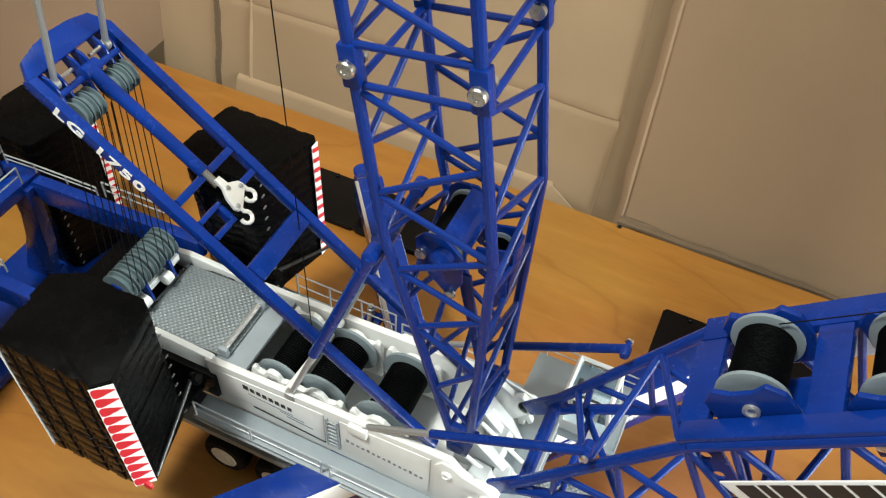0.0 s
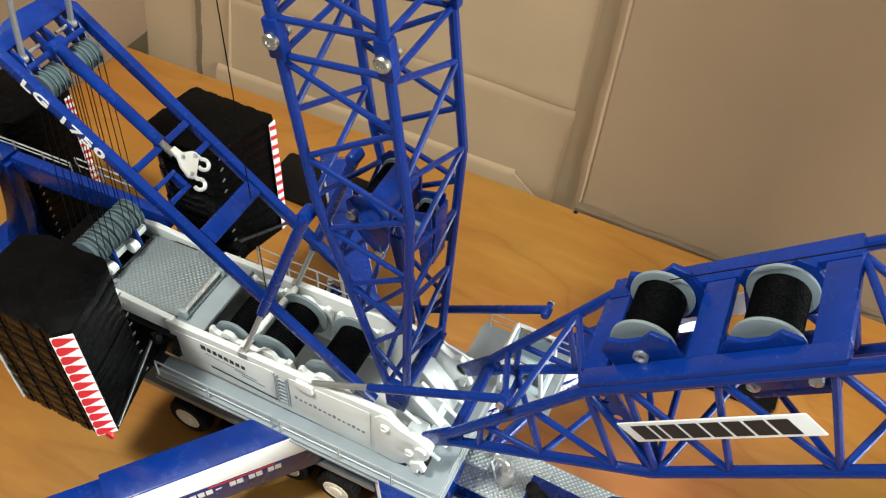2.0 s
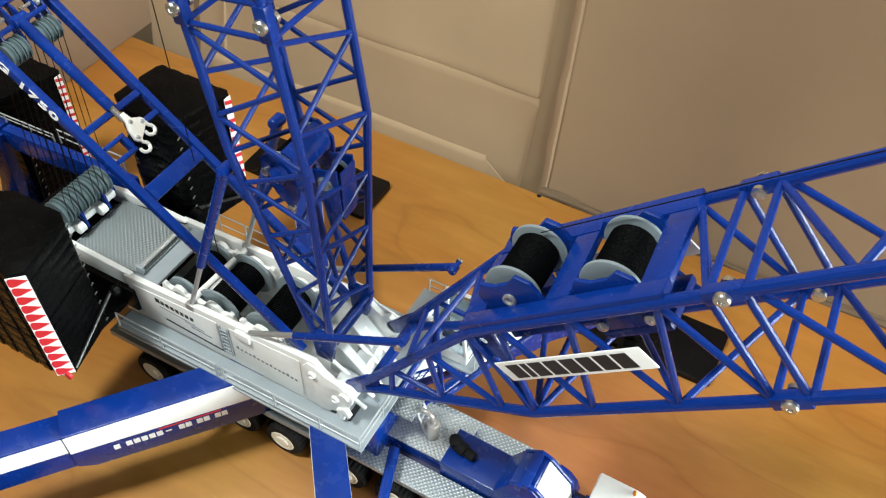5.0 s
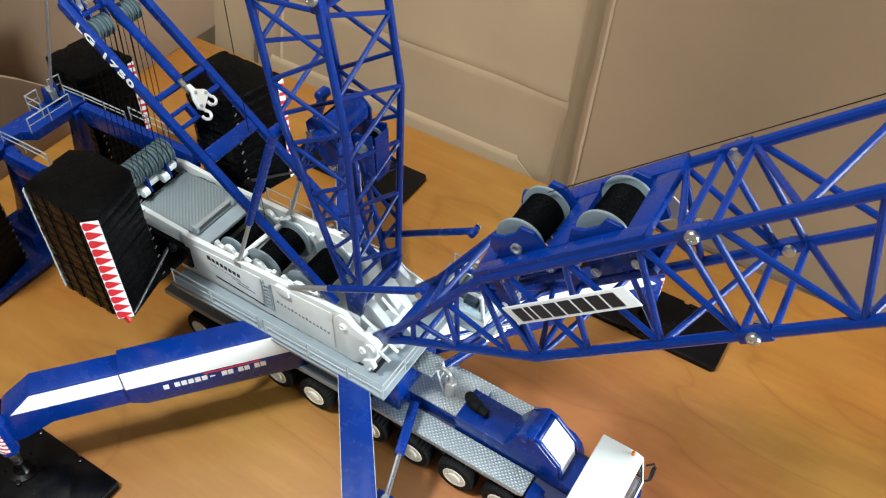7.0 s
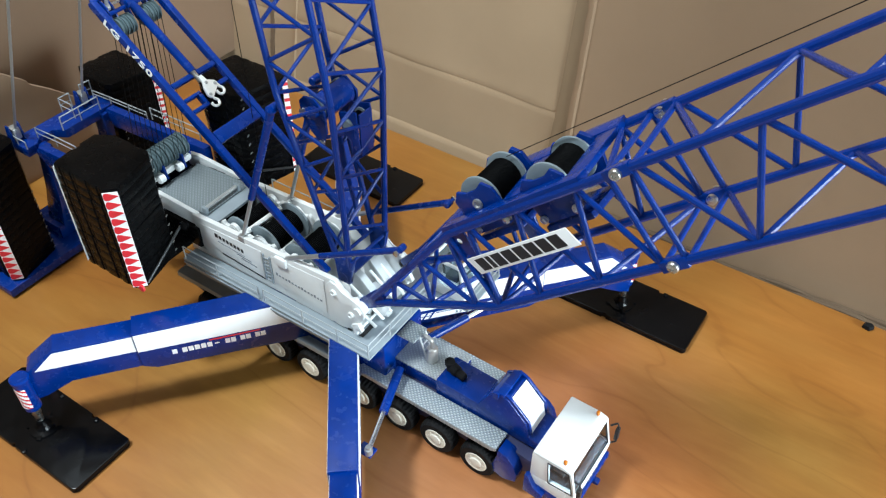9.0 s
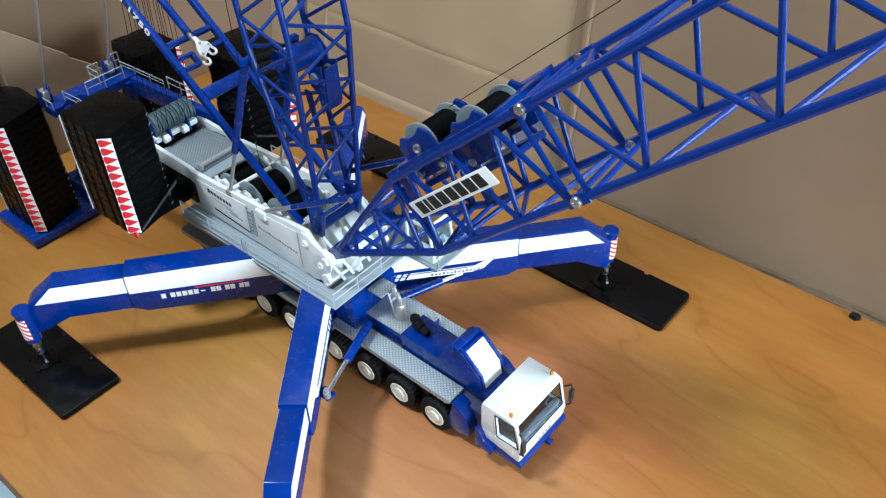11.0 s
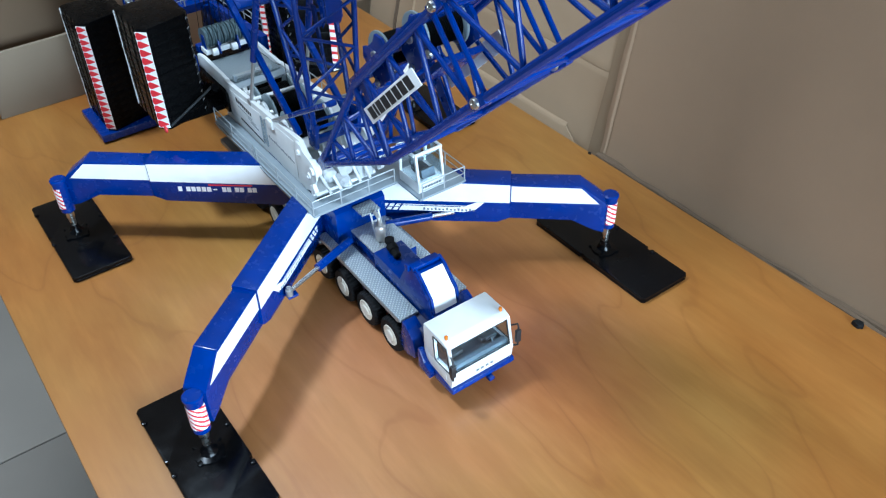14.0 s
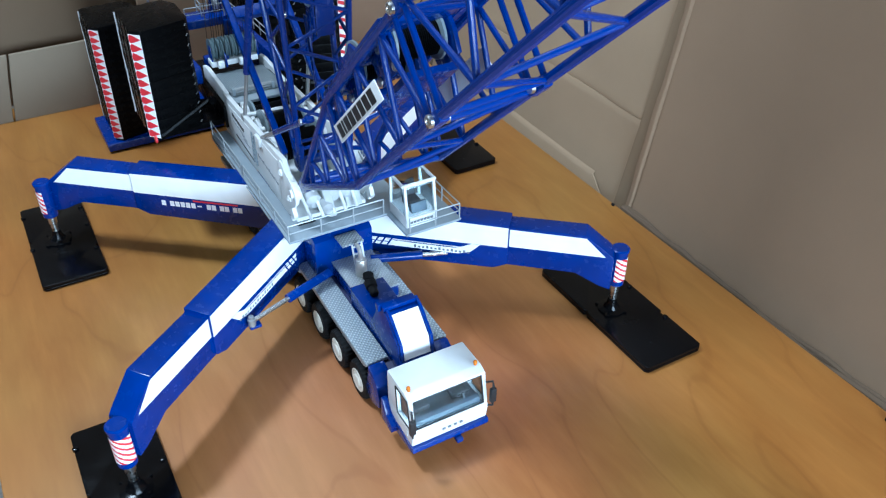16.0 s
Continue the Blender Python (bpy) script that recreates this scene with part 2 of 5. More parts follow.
def XZ(a, b, h):
    return Vector((a, h, b))


def XY(a, b, h):
    return Vector((a, b, h))


def YZ(a, b, h):
    return Vector((h, a, b))


def frame_of(a, b):
    z = (Vector(b) - Vector(a)).normalized()
    x = z.cross(Vector((0, 0, 1)) if abs(z.z) < 0.95 else Vector((1, 0, 0))).normalized()
    return x, z.cross(x), z


def lathe(bm, a, b, profile, seg=24, ripple=0.0):
    """Rings (radius, way along a to b in decimetres) turned about the line from a to b."""
    t = blank()
    a = Vector(a)
    x, y, z = frame_of(a, b)
    rings = []
    for r, h in profile:
        rings.append([t.verts.new(a + z * h + (x * math.cos(k * math.tau / seg) + y * math.sin(k * math.tau / seg)) * max(r + (ripple if r > 0.13 and k % 4 < 2 else 0.0), 1e-4)) for k in range(seg)])
    for p, q in zip(rings, rings[1:]):
        for k in range(seg):
            t.faces.new((p[k], p[(k + 1) % seg], q[(k + 1) % seg], q[k]))
    t.faces.new(rings[0][::-1])
    t.faces.new(rings[-1])
    return merge(bm, t)


def tube(bm, a, b, r, seg=12, r2=None):
    h = (Vector(b) - Vector(a)).length
    return lathe(bm, a, b, [(r, 0), (r if r2 is None else r2, h)], seg)


def sweep(bm, pts, r, seg=8):
    """A round wire along points."""
    t = blank()
    pts = [Vector(p) for p in pts]
    rings = []
    x = None
    for i, p in enumerate(pts):
        d = (pts[min(i + 1, len(pts) - 1)] - pts[max(i - 1, 0)]).normalized()
        if x is None:
            x = d.cross(Vector((0, 0, 1)) if abs(d.z) < 0.9 else Vector((1, 0, 0))).normalized()
        x = (x - d * x.dot(d)).normalized()
        y = d.cross(x)
        rings.append([t.verts.new(p + (x * math.cos(k * math.tau / seg) + y * math.sin(k * math.tau / seg)) * r) for k in range(seg)])
    for p, q in zip(rings, rings[1:]):
        for k in range(seg):
            t.faces.new((p[k], p[(k + 1) % seg], q[(k + 1) % seg], q[k]))
    t.faces.new(rings[0][::-1])
    t.faces.new(rings[-1])
    return merge(bm, t)


def unit_rod(name, material, seg=10):
    bm = blank()
    lathe(bm, (0, 0, 0), (0, 0, 1), [(1, 0), (1, 1)], seg)
    me = to_mesh(bm, name)
    me.materials.append(material)
    return me


RODS = {}


def rod(name, parent, a, b, r, material):
    """A straight round bar as a piece of its own under a part; alike bars share one mesh."""
    if material not in RODS:
        RODS[material] = unit_rod("bar", material)
    ob = new(name, RODS[material])
    a, b = Vector(a), Vector(b)
    x, y, z = frame_of(a, b)
    m = Matrix((x, y, z)).transposed().to_4x4()
    m.translation = (a - BASES[parent]) * U
    ob.parent = parent
    ob.matrix_basis = m @ Matrix.Diagonal((r, r, (b - a).length, 1))
    return ob


def lerp(a, b, f):
    return Vector(a).lerp(Vector(b), f)


def railing(name, parent, pts, height, r=0.0052, mid=True):
    """Posts, a top rail and a knee rail along points at the foot."""
    up = Vector((0, 0, height))
    bm = blank()
    sweep(bm, [Vector(p) + up for p in pts], r, 6)
    top = part(name, bm, RAIL, parent)
    if mid:
        for p, q in zip(pts, pts[1:]):
            rod("knee_rail", top, Vector(p) + up * 0.5, Vector(q) + up * 0.5, r * 0.8, RAIL)
    for p in pts:
        rod("post", top, p, Vector(p) + up, r, RAIL)
    return top


def holed_plate(bm, outer, holes, fn, lo, hi, seg=14):
    """A flat plate with round holes right through it; holes are (a, b, radius)."""
    for h in (lo, hi):
        t = blank()
        loops = [outer] + [[(a + r * math.cos(k * math.tau / seg), b + r * math.sin(k * math.tau / seg)) for k in range(seg)] for a, b, r in holes]
        for pts in loops:
            vs = [t.verts.new(fn(a, b, h)) for a, b in pts]
            for k in range(len(vs)):
                t.edges.new((vs[k], vs[(k + 1) % len(vs)]))
        bmesh.ops.triangle_fill(t, edges=t.edges[:], use_beauty=True)
        merge(bm, t)
    for pts in loops:
        va, vb = [bm.verts.new(fn(a, b, lo)) for a, b in pts], [bm.verts.new(fn(a, b, hi)) for a, b in pts]
        for k in range(len(pts)):
            bm.faces.new((va[k], va[(k + 1) % len(pts)], vb[(k + 1) % len(pts)], vb[k]))
    bmesh.ops.remove_doubles(bm, verts=bm.verts[:], dist=0.00001)
    return bm

# ---------------------------------------------------------------- table, cardboard, room
TABLE = -0.02
FLOOR = -7.5
bm = blank()
box(bm, (-3.9, -2.46, -0.27), (9.0, 2.67, TABLE), 0.015)
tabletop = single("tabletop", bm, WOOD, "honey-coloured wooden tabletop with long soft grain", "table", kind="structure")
for x in (-3.4, 8.4):
    for y in (-1.6, 2.2):
        bm = blank()
        box(bm, (x - 0.3, y - 0.3, FLOOR), (x + 0.3, y + 0.3, -0.28), 0.03)
        part("table_leg", bm, WOOD, tabletop)


def card_wall(name, pts, fn, lo, hi, label):
    bm = blank()
    prism(bm, pts, fn, lo, hi, 0.01)
    return single(name, bm, CARD, label, "cardboard", kind="structure")


def back(z):
    """How far back the leaning cardboard behind the table stands at the height z."""
    return 2.965 + (0.20 * z if z > -1.0 else -0.20)


def sheet_on_back(name, material, label, xs, zs, proud, thick=0.03):
    """A sheet on the cardboard back: proud(x, z) tells how far its face stands out before it."""
    bm = blank()
    faces = [[[bm.verts.new(Vector((x(z) if callable(x) else x, back(z) - proud(i, z) + o, z))) for z in zs] for i, x in enumerate(xs)] for o in (0.0, thick)]
    for g, flip in ((faces[0], False), (faces[1], True)):
        for c, d in zip(g, g[1:]):
            for k in range(len(zs) - 1):
                q = (c[k], d[k], d[k + 1], c[k + 1])
                bm.faces.new(q[::-1] if flip else q)
    f, r = faces
    for i in range(len(xs) - 1):
        for k in (0, -1):
            bm.faces.new((f[i][k], r[i][k], r[i + 1][k], f[i + 1][k]))
    for k in range(len(zs) - 1):
        for i in (0, -1):
            bm.faces.new((f[i][k], f[i][k + 1], r[i][k + 1], r[i][k]))
    return single(name, bm, material, label, "cardboard", kind="structure")


CREASE = 0.59
# long side behind the crane: two leaves that meet in a pressed crease, the lower one a little proud
leaf_x = [-5.6 + 0.2 * k for k in range(30)] + [0.31, 0.335, 0.36, 0.45, 0.8]
sheet_on_back("cardboard_wall_north", CARD, "tall brown cardboard leaf behind the crane", leaf_x, [CREASE + 0.001, CREASE + 0.03, CREASE + 0.08, CREASE + 0.25, 1.5, 3.0, 9.0],
              lambda i, z: (0.004 if z < CREASE + 0.02 else 0.012 if z < CREASE + 0.05 else 0.008 if z < CREASE + 0.1 else 0.0) + 0.008 * math.sin(i * 0.9 + z), 0.06)
sheet_on_back("cardboard_wall_lower", CARD, "lower brown cardboard leaf with a pressed crease", leaf_x, [FLOOR, -1.0, -0.3, 0.1, 0.4, CREASE - 0.07, CREASE - 0.03, CREASE],
              lambda i, z: 0.006 + 0.006 * math.sin(i * 0.8 + 2 * z) + (0.010 if CREASE - 0.1 < z < CREASE - 0.01 else 0.0), 0.06)
# added darker sheet: shade on the leaf where it runs under the panel
sheet_on_back("panel_edge_shade", SHADECARD, "upright sheet coloured for the shade beside the panel edge", [lambda z: 0.335 + 0.01 * math.sin(z * 2.0), 0.40, 0.47, 0.56], [-0.62 + 0.16 * k for k in range(60)],
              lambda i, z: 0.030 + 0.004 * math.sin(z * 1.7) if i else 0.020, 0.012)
# a folded flap along the foot, ending in a slanting cut
FLAPX = [-3.0 + 0.15 * k for k in range(20)] + [-0.10, -0.05]


def flap_end(z):
    return -0.03 + 0.34 * min(1.0, max(0.0, (-0.10 - z) / 0.20))


sheet_on_back("cardboard_foot_flap", CARD, "folded lower flap of a cardboard sheet", FLAPX + [flap_end], [-0.60, -0.40, -0.34, -0.28, -0.22, -0.17, -0.13, -0.105, -0.085],
              lambda i, z: 0.034 + 0.05 * min(1.0, max(0.0, (-0.085 - z) / 0.3)) ** 0.8 + 0.005 * math.sin(i * 1.1) - (0.02 if z > -0.09 else 0.0), 0.012)
# soft upright fold near the corner
bm = blank()
prev = None
for k in range(60):
    z = -1.0 + 0.17 * k
    x = -2.87 + 0.008 * math.sin(k * 0.8)
    ring = [bm.verts.new(Vector((x + dx, back(z) - dy, z))) for dx, dy in ((-0.03, -0.01), (-0.004, 0.024), (0.004, 0.024), (0.022, -0.01))]
    if prev:
        for p in range(3):
            bm.faces.new((prev[p], ring[p], ring[p + 1], prev[p + 1]))
    prev = ring
single("cardboard_upright_fold", bm, CARD, "soft upright fold in a cardboard sheet", "cardboard", kind="structure")


def bowed_sheet(name, x0, x1, proud, label):
    """An upright sheet along x with slow bows in it, leaning back as it rises and swelling out at its far end."""
    bm = blank()
    nx, nz = 150, 36
    rows = []
    for i in range(nx + 1):
        x = x0 + (x1 - x0) * i / nx
        col = []
        for k in range(nz + 1):
            z = -0.62 + 9.6 * (k / nz) ** 1.5
            grow = min(1.0, max(0.0, 0.1 + z * 0.45))
            xe = x - 0.03 * max(0.0, z) * (1.0 - i / nx)
            bow = 0.012 * grow * (math.sin(x * 1.5 + 0.9 + z * 0.3) + 0.45 * math.sin(x * 3.7 + 2.0 - z * 0.5) + 0.3 * math.sin(z * 1.9 + x * 0.4))
            bow += 0.005 * math.sin(x * 8.3 + math.sin(z * 1.3) * 0.8) * min(1.0, max(0.0, (x - 3.0) * 0.8))
            bow += 0.016 * grow * math.sin(x * 4.6 + 0.5 + 0.25 * z) * min(1.0, max(0.0, (x - 2.0) * 0.7))
            swell = 0.24 * grow * math.exp(-((x - 4.3 + 0.25 * z) / 1.25) ** 2)
            col.append(bm.verts.new(Vector((xe, back(z) - proud + bow - swell, z))))
        rows.append(col)
    rear = [[bm.verts.new(v.co + Vector((0, 0.05, 0))) for v in col] for col in rows]
    for g, flip in ((rows, False), (rear, True)):
        for i in range(nx):
            for k in range(nz):
                q = (g[i][k], g[i + 1][k], g[i + 1][k + 1], g[i][k + 1])
                bm.faces.new(q[::-1] if flip else q)
    for i in range(nx):
        for k in (0, nz):
            bm.faces.new((rows[i][k], rear[i][k], rear[i + 1][k], rows[i + 1][k]))
    for k in range(nz):
        for i in (0, nx):
            bm.faces.new((rows[i][k], rows[i][k + 1], rear[i][k + 1], rear[i][k]))
    return single(name, bm, PANELCARD, label, "cardboard", kind="structure")


bowed_sheet("cardboard_wall_east", 0.598, 9.0, 0.06, "tall plain brown cardboard panel")
# its worn folded edge: a pale ridge, nicked here and there, with a groove beside it
bm = blank()
prev = None
rng_nick = random.Random(12)
for k in range(110):
    z = -0.62 + k * 0.088
    w = 0.006 * math.sin(k * 0.37) + 0.004 * math.sin(k * 1.1) + (rng_nick.uniform(-0.012, 0.0) if k % 7 == 3 else 0.0)
    xl = 0.515 - 0.03 * max(0.0, z)
    ring = [bm.verts.new(Vector((x, back(z) - d, z))) for x, d in ((xl + 0.004 + w, -0.02), (xl + w, 0.066), (xl + 0.020 + w, 0.075), (xl + 0.052 + w * 0.5, 0.075), (xl + 0.060, 0.066), (xl + 0.068, 0.050), (xl + 0.10, 0.048), (xl + 0.12, 0.0))]
    if prev:
        for p in range(7):
            bm.faces.new((prev[p], ring[p], ring[p + 1], prev[p + 1]))
    prev = ring
single("cardboard_edge", bm, PANELCARD, "worn folded edge of a cardboard panel", "cardboard", kind="structure")


def wave(x):
    return 0.5 + 0.28 * math.sin(x * 2.3) + 0.16 * math.sin(x * 7.1) + 0.09 * math.sin(x * 17.0)


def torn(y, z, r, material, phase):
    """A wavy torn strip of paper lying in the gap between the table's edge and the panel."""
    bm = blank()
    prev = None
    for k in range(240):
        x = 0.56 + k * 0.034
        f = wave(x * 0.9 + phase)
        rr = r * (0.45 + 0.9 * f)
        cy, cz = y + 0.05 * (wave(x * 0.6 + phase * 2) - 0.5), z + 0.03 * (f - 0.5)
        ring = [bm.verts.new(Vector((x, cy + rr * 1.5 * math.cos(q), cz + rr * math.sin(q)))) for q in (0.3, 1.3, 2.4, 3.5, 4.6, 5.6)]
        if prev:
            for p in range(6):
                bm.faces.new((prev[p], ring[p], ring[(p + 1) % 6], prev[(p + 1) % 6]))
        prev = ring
    single("cardboard_torn_foot", bm, material, "crumpled torn cardboard foot with the gap's shade in its colour", "cardboard", kind="structure")


# torn strips coloured dark, so the gap's shade sits in the paper
torn(2.79, -0.120, 0.020, CARDEDGESHADE, 0.0)
torn(2.70, -0.085, 0.014, CARDEDGESHADE, 1.7)
torn(2.845, -0.135, 0.016, CARDEDGESHADE, 3.1)
# ragged corrugated end of the back sheet
rng_tear = random.Random(8)
for name, material, x0, wide, proud, jag in (("cardboard_ragged_end", CARDEDGESHADE, -3.205, 0.020, 0.022, 0.010), ("cardboard_torn_liner", PALECARD, -3.232, 0.004, 0.020, 0.008)):
    bm = blank()
    prev = None
    z = -0.9
    while z < 9.0:
        y = back(z)
        x = x0 + 0.006 * math.sin(z * 7.0) + 0.004 * math.sin(z * 17.0)
        w0, w1 = rng_tear.uniform(-jag, jag * 0.4), rng_tear.uniform(-jag * 0.3, jag * 0.5)
        ring = [bm.verts.new(Vector(q)) for q in ((x - wide + w0, y + 0.012, z), (x - wide + w0, y - proud, z), (x + wide + w1, y - proud, z), (x + wide + w1, y + 0.012, z))]
        if prev:
            for p in range(4):
                bm.faces.new((prev[p], ring[p], ring[(p + 1) % 4], prev[(p + 1) % 4]))
        prev = ring
        z += rng_tear.uniform(0.012, 0.035)
    single(name, bm, material, "ragged corrugated end of a cardboard sheet", "cardboard", kind="structure")
# short end
card_wall("cardboard_wall_west", [(-3.90, TABLE), (-3.80, TABLE), (-4.05, 9.0), (-4.15, 9.0)], XZ, -0.27, 3.2, "tall brown cardboard side behind the ballast").data.materials[0] = WESTCARD
FOLD = [(-0.30, TABLE), (-0.30, 1.51), (-0.16, 1.375), (0.02, 1.225), (0.20, 1.055), (0.345, 0.93), (0.36, 0.885), (0.56, 0.725), (0.80, 0.50), (1.10, 0.20), (1.28, TABLE)]
card_wall("cardboard_fold", FOLD, lambda a_, b_, h: Vector((h - 0.03 * b_, a_, b_)), -3.70, -3.62, "folded cardboard flap behind the ballast").data.materials[0] = FOLDCARD
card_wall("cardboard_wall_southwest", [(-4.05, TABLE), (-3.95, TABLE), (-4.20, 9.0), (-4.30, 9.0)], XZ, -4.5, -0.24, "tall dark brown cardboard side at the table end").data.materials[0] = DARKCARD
# low pale flap in two pieces, with a bent gap between them
for outline in ([(-1.735, TABLE), (-1.70, 0.20), (-1.67, 0.38), (-1.615, 0.655), (-1.0, 0.66), (-0.32, 0.68), (-0.30, TABLE)],
                [(-4.5, TABLE), (-4.5, 0.64), (-2.6, 0.65), (-1.635, 0.655), (-1.69, 0.38), (-1.72, 0.20), (-1.755, TABLE)]):
    card_wall("cardboard_flap", outline, lambda a_, b_, h: Vector((h - 0.07 * b_, a_, b_)), -3.62, -3.57, "low pale cardboard flap at the table end").data.materials[0] = PALECARD
# a pale ledge low beside the table
bm = blank()
box(bm, (-9.0, -2.375, -3.2), (-2.52, -1.7, -3.0), 0.015)
box(bm, (-2.49, -2.375, -3.2), (3.6, -1.7, -3.0), 0.015)
for x in (-8.0, -2.5, 3.0):
    box(bm, (x - 0.2, -2.0, -7.5), (x + 0.2, -1.75, -3.19))
single("pale_ledge", bm, LEDGE, "pale blue painted ledge under the table edge", "ledge", kind="structure")

# dark scrap at the foot of the cardboard; the smaller lump marks a hole
for x, y, r in ((3.50, 2.61, 0.045), (0.60, 2.645, 0.018)):
    bm = blank()
    prism(bm, [(x - r, y - r * 0.5), (x + r * 0.3, y - r * 0.8), (x + r, y), (x + r * 0.4, y + r * 0.7), (x - r * 0.7, y + r * 0.5)], XY, TABLE, TABLE + r * 0.9, r * 0.2)
    single("dark_lump", bm, RUBBER, "small dark lump at the foot of the cardboard", "scrap", "dark scraps", base=(x, y, TABLE))

# plain room round it
bm = blank()
box(bm, (-25, -25, -7.8), (25, 25, -7.53))
floor = single("floor", bm, GROUT, "floor of pale grey-brown tiles", "floor", kind="structure")
bm = blank()
box(bm, (0.02, 0.02, 0.0), (5.98, 5.98, 0.04), 0.01)
tile_mesh = to_mesh(bm, "tile")
tile_mesh.materials.append(FLOORING)
for i in range(8):
    for k in range(8):
        ob = new("tile", tile_mesh)
        ob.parent = floor
        ob.location = Vector((-24.4 + 6 * i, -24.0 + 6 * k, -7.54)) * U
bm = blank()
box(bm, (-25, -25, 17.6), (25, 25, 17.8))
single("ceiling", bm, WALLPAINT, "plain pale ceiling", "ceiling", kind="structure")
for nm, lo, hi in (("wall_north", (-25, 25, -7.5), (20, 25.3, 17.6)), ("wall_south", (-25, -25.3, -7.5), (20, -25, 17.6)), ("wall_west", (-25.3, -25, -7.5), (-25, 25, 17.6))):
    bm = blank()
    box(bm, lo, hi)
    single(nm, bm, WALLPAINT, "plain pale room wall", "wall", kind="structure")
# unseen wall, with an assumed window opening for the side light
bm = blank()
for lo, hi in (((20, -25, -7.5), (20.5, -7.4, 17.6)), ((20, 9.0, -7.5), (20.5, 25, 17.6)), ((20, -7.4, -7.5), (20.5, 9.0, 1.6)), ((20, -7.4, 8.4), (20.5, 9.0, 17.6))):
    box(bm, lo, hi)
single("wall_east", bm, WALLPAINT, "plain unseen room wall with an added opening for the side light", "wall", kind="structure")

# ---------------------------------------------------------------- outrigger pads
def pad(x0, x1, y0, y1):
    base = ((x0 + x1) / 2, (y0 + y1) / 2, 0)
    p = thing("outrigger_pad", base, "glossy black plastic support plate under an outrigger foot", "support plate", "plates under the outriggers")
    for k, (z0, z1) in enumerate(((TABLE, 0.004), (0.007, 0.031))):
        bm = blank()
        c = 0.022
        w = x1 - x0
        pts = [(x0 + c, y0), (x0 + 0.44 * w, y0), (x0 + 0.445 * w, y0 + 0.016), (x0 + 0.465 * w, y0 + 0.016), (x0 + 0.47 * w, y0), (x1 - c, y0), (x1, y0 + c), (x1, y1 - c), (x1 - c, y1),
               (x0 + 0.70 * w, y1), (x0 + 0.695 * w, y1 - 0.02), (x0 + 0.67 * w, y1 - 0.02), (x0 + 0.665 * w, y1), (x0 + c, y1), (x0, y1 - c), (x0, y0 + c)]
        prism(bm, pts, XY, z0, z1, 0.006)
        part("plate", bm, PADBLACK, p)
    for fx, fy in ((0.12, 0.02), (0.55, 0.02), (0.15, 0.95), (0.72, 0.95), (0.4, 0.95)):
        bm = blank()
        q = (x0 + fx * (x1 - x0), y0 + fy * (y1 - y0), 0.02)
        lathe(bm, q, Vector(q) + Vector((0, 0, 1)), [(0.018, 0), (0.018, 0.02), (0.008, 0.024)], 10)
        part("lug", bm, PADBLACK, p)
    return p


for r in ((-1.72, -0.53, -1.94, -1.45), (1.08, 2.28, -2.03, -1.55), (1.11, 2.38, 1.51, 2.01), (-1.70, -0.51, 1.68, 2.13)):
    pad(*r)

# ---------------------------------------------------------------- the crane
crane = thing("model_crane", (0.29, 0, 0), "blue and white model lattice boom crane with spread outriggers", "model crane")

# carrier
bm = blank()
prism(bm, [(-1.2, 0.2), (-1.0, 0.14), (1.9, 0.14), (1.98, 0.2), (1.98, 0.30), (1.74, 0.34), (-1.2, 0.38)], XZ, -0.2, 0.2, 0.01)
chassis = part("carrier_chassis", bm, CHASSIS, crane, "slate blue chassis frame")
for sy in (-1, 1):
    bm = blank()
    box(bm, (-1.2, min(sy * 0.19, sy * 0.29), 0.33), (0.62, max(sy * 0.19, sy * 0.29), 0.38), 0.008)
    part("rear_mudguard", bm, GREY, chassis, "grey rear running board")
    bm = blank()
    prism(bm, [(0.60, 0.37), (1.70, 0.33), (1.74, 0.35), (1.74, 0.375), (0.60, 0.405)], XZ, min(sy * 0.135, sy * 0.29), max(sy * 0.135, sy * 0.29), 0.004)
    part("tread_deck", bm, TREAD, chassis, "silver tread plate deck")
    bm = blank()
    prism(bm, [(1.70, 0.12), (1.80, 0.08), (1.90, 0.12), (1.905, 0.20), (1.875, 0.285), (1.82, 0.345), (1.752, 0.372), (1.745, 0.30)], XZ, min(sy * 0.17, sy * 0.285), max(sy * 0.17, sy * 0.285), 0.012)
    part("front_mudguard", bm, BLUE, chassis)
bm = blank()
box(bm, (0.80, -0.10, 0.36), (1.24, 0.2, 0.472), 0.006)
part("centre_block", bm, BLUE, chassis)
bm = blank()
box(bm, (0.795, -0.105, 0.474), (1.245, 0.205, 0.49), 0.004)
part("centre_deck", bm, FINETREAD, chassis, "raised pale tread plate")
bm = blank()
prism(bm, [(1.16, 0.36), (1.16, 0.52), (1.50, 0.50), (1.58, 0.655), (1.63, 0.69), (1.712, 0.692), (1.860, 0.546), (1.886, 0.434), (1.975, 0.405), (1.975, 0.34)], XZ, -0.125, 0.120, 0.008)
hood = part("engine_hood", bm, BLUE, crane, "blue engine cover")
bm = blank()
prism(bm, [(1.722, 0.684), (1.861, 0.547), (1.886, 0.440), (1.893, 0.441), (1.867, 0.552), (1.728, 0.690)], XZ, -0.092, 0.090)
part("sloping_panel", bm, DECAL, hood, "white sloping panel")
for y in (-0.117, 0.095):
    bm = blank()
    prism(bm, [(1.575, 0.66), (1.67, 0.728), (1.735, 0.700), (1.876, 0.562), (1.902, 0.445), (1.875, 0.43), (1.85, 0.53), (1.70, 0.665)], XZ, y, y + 0.02, 0.003)
    part("side_cheek", bm, BLUE, hood)
bm = blank()
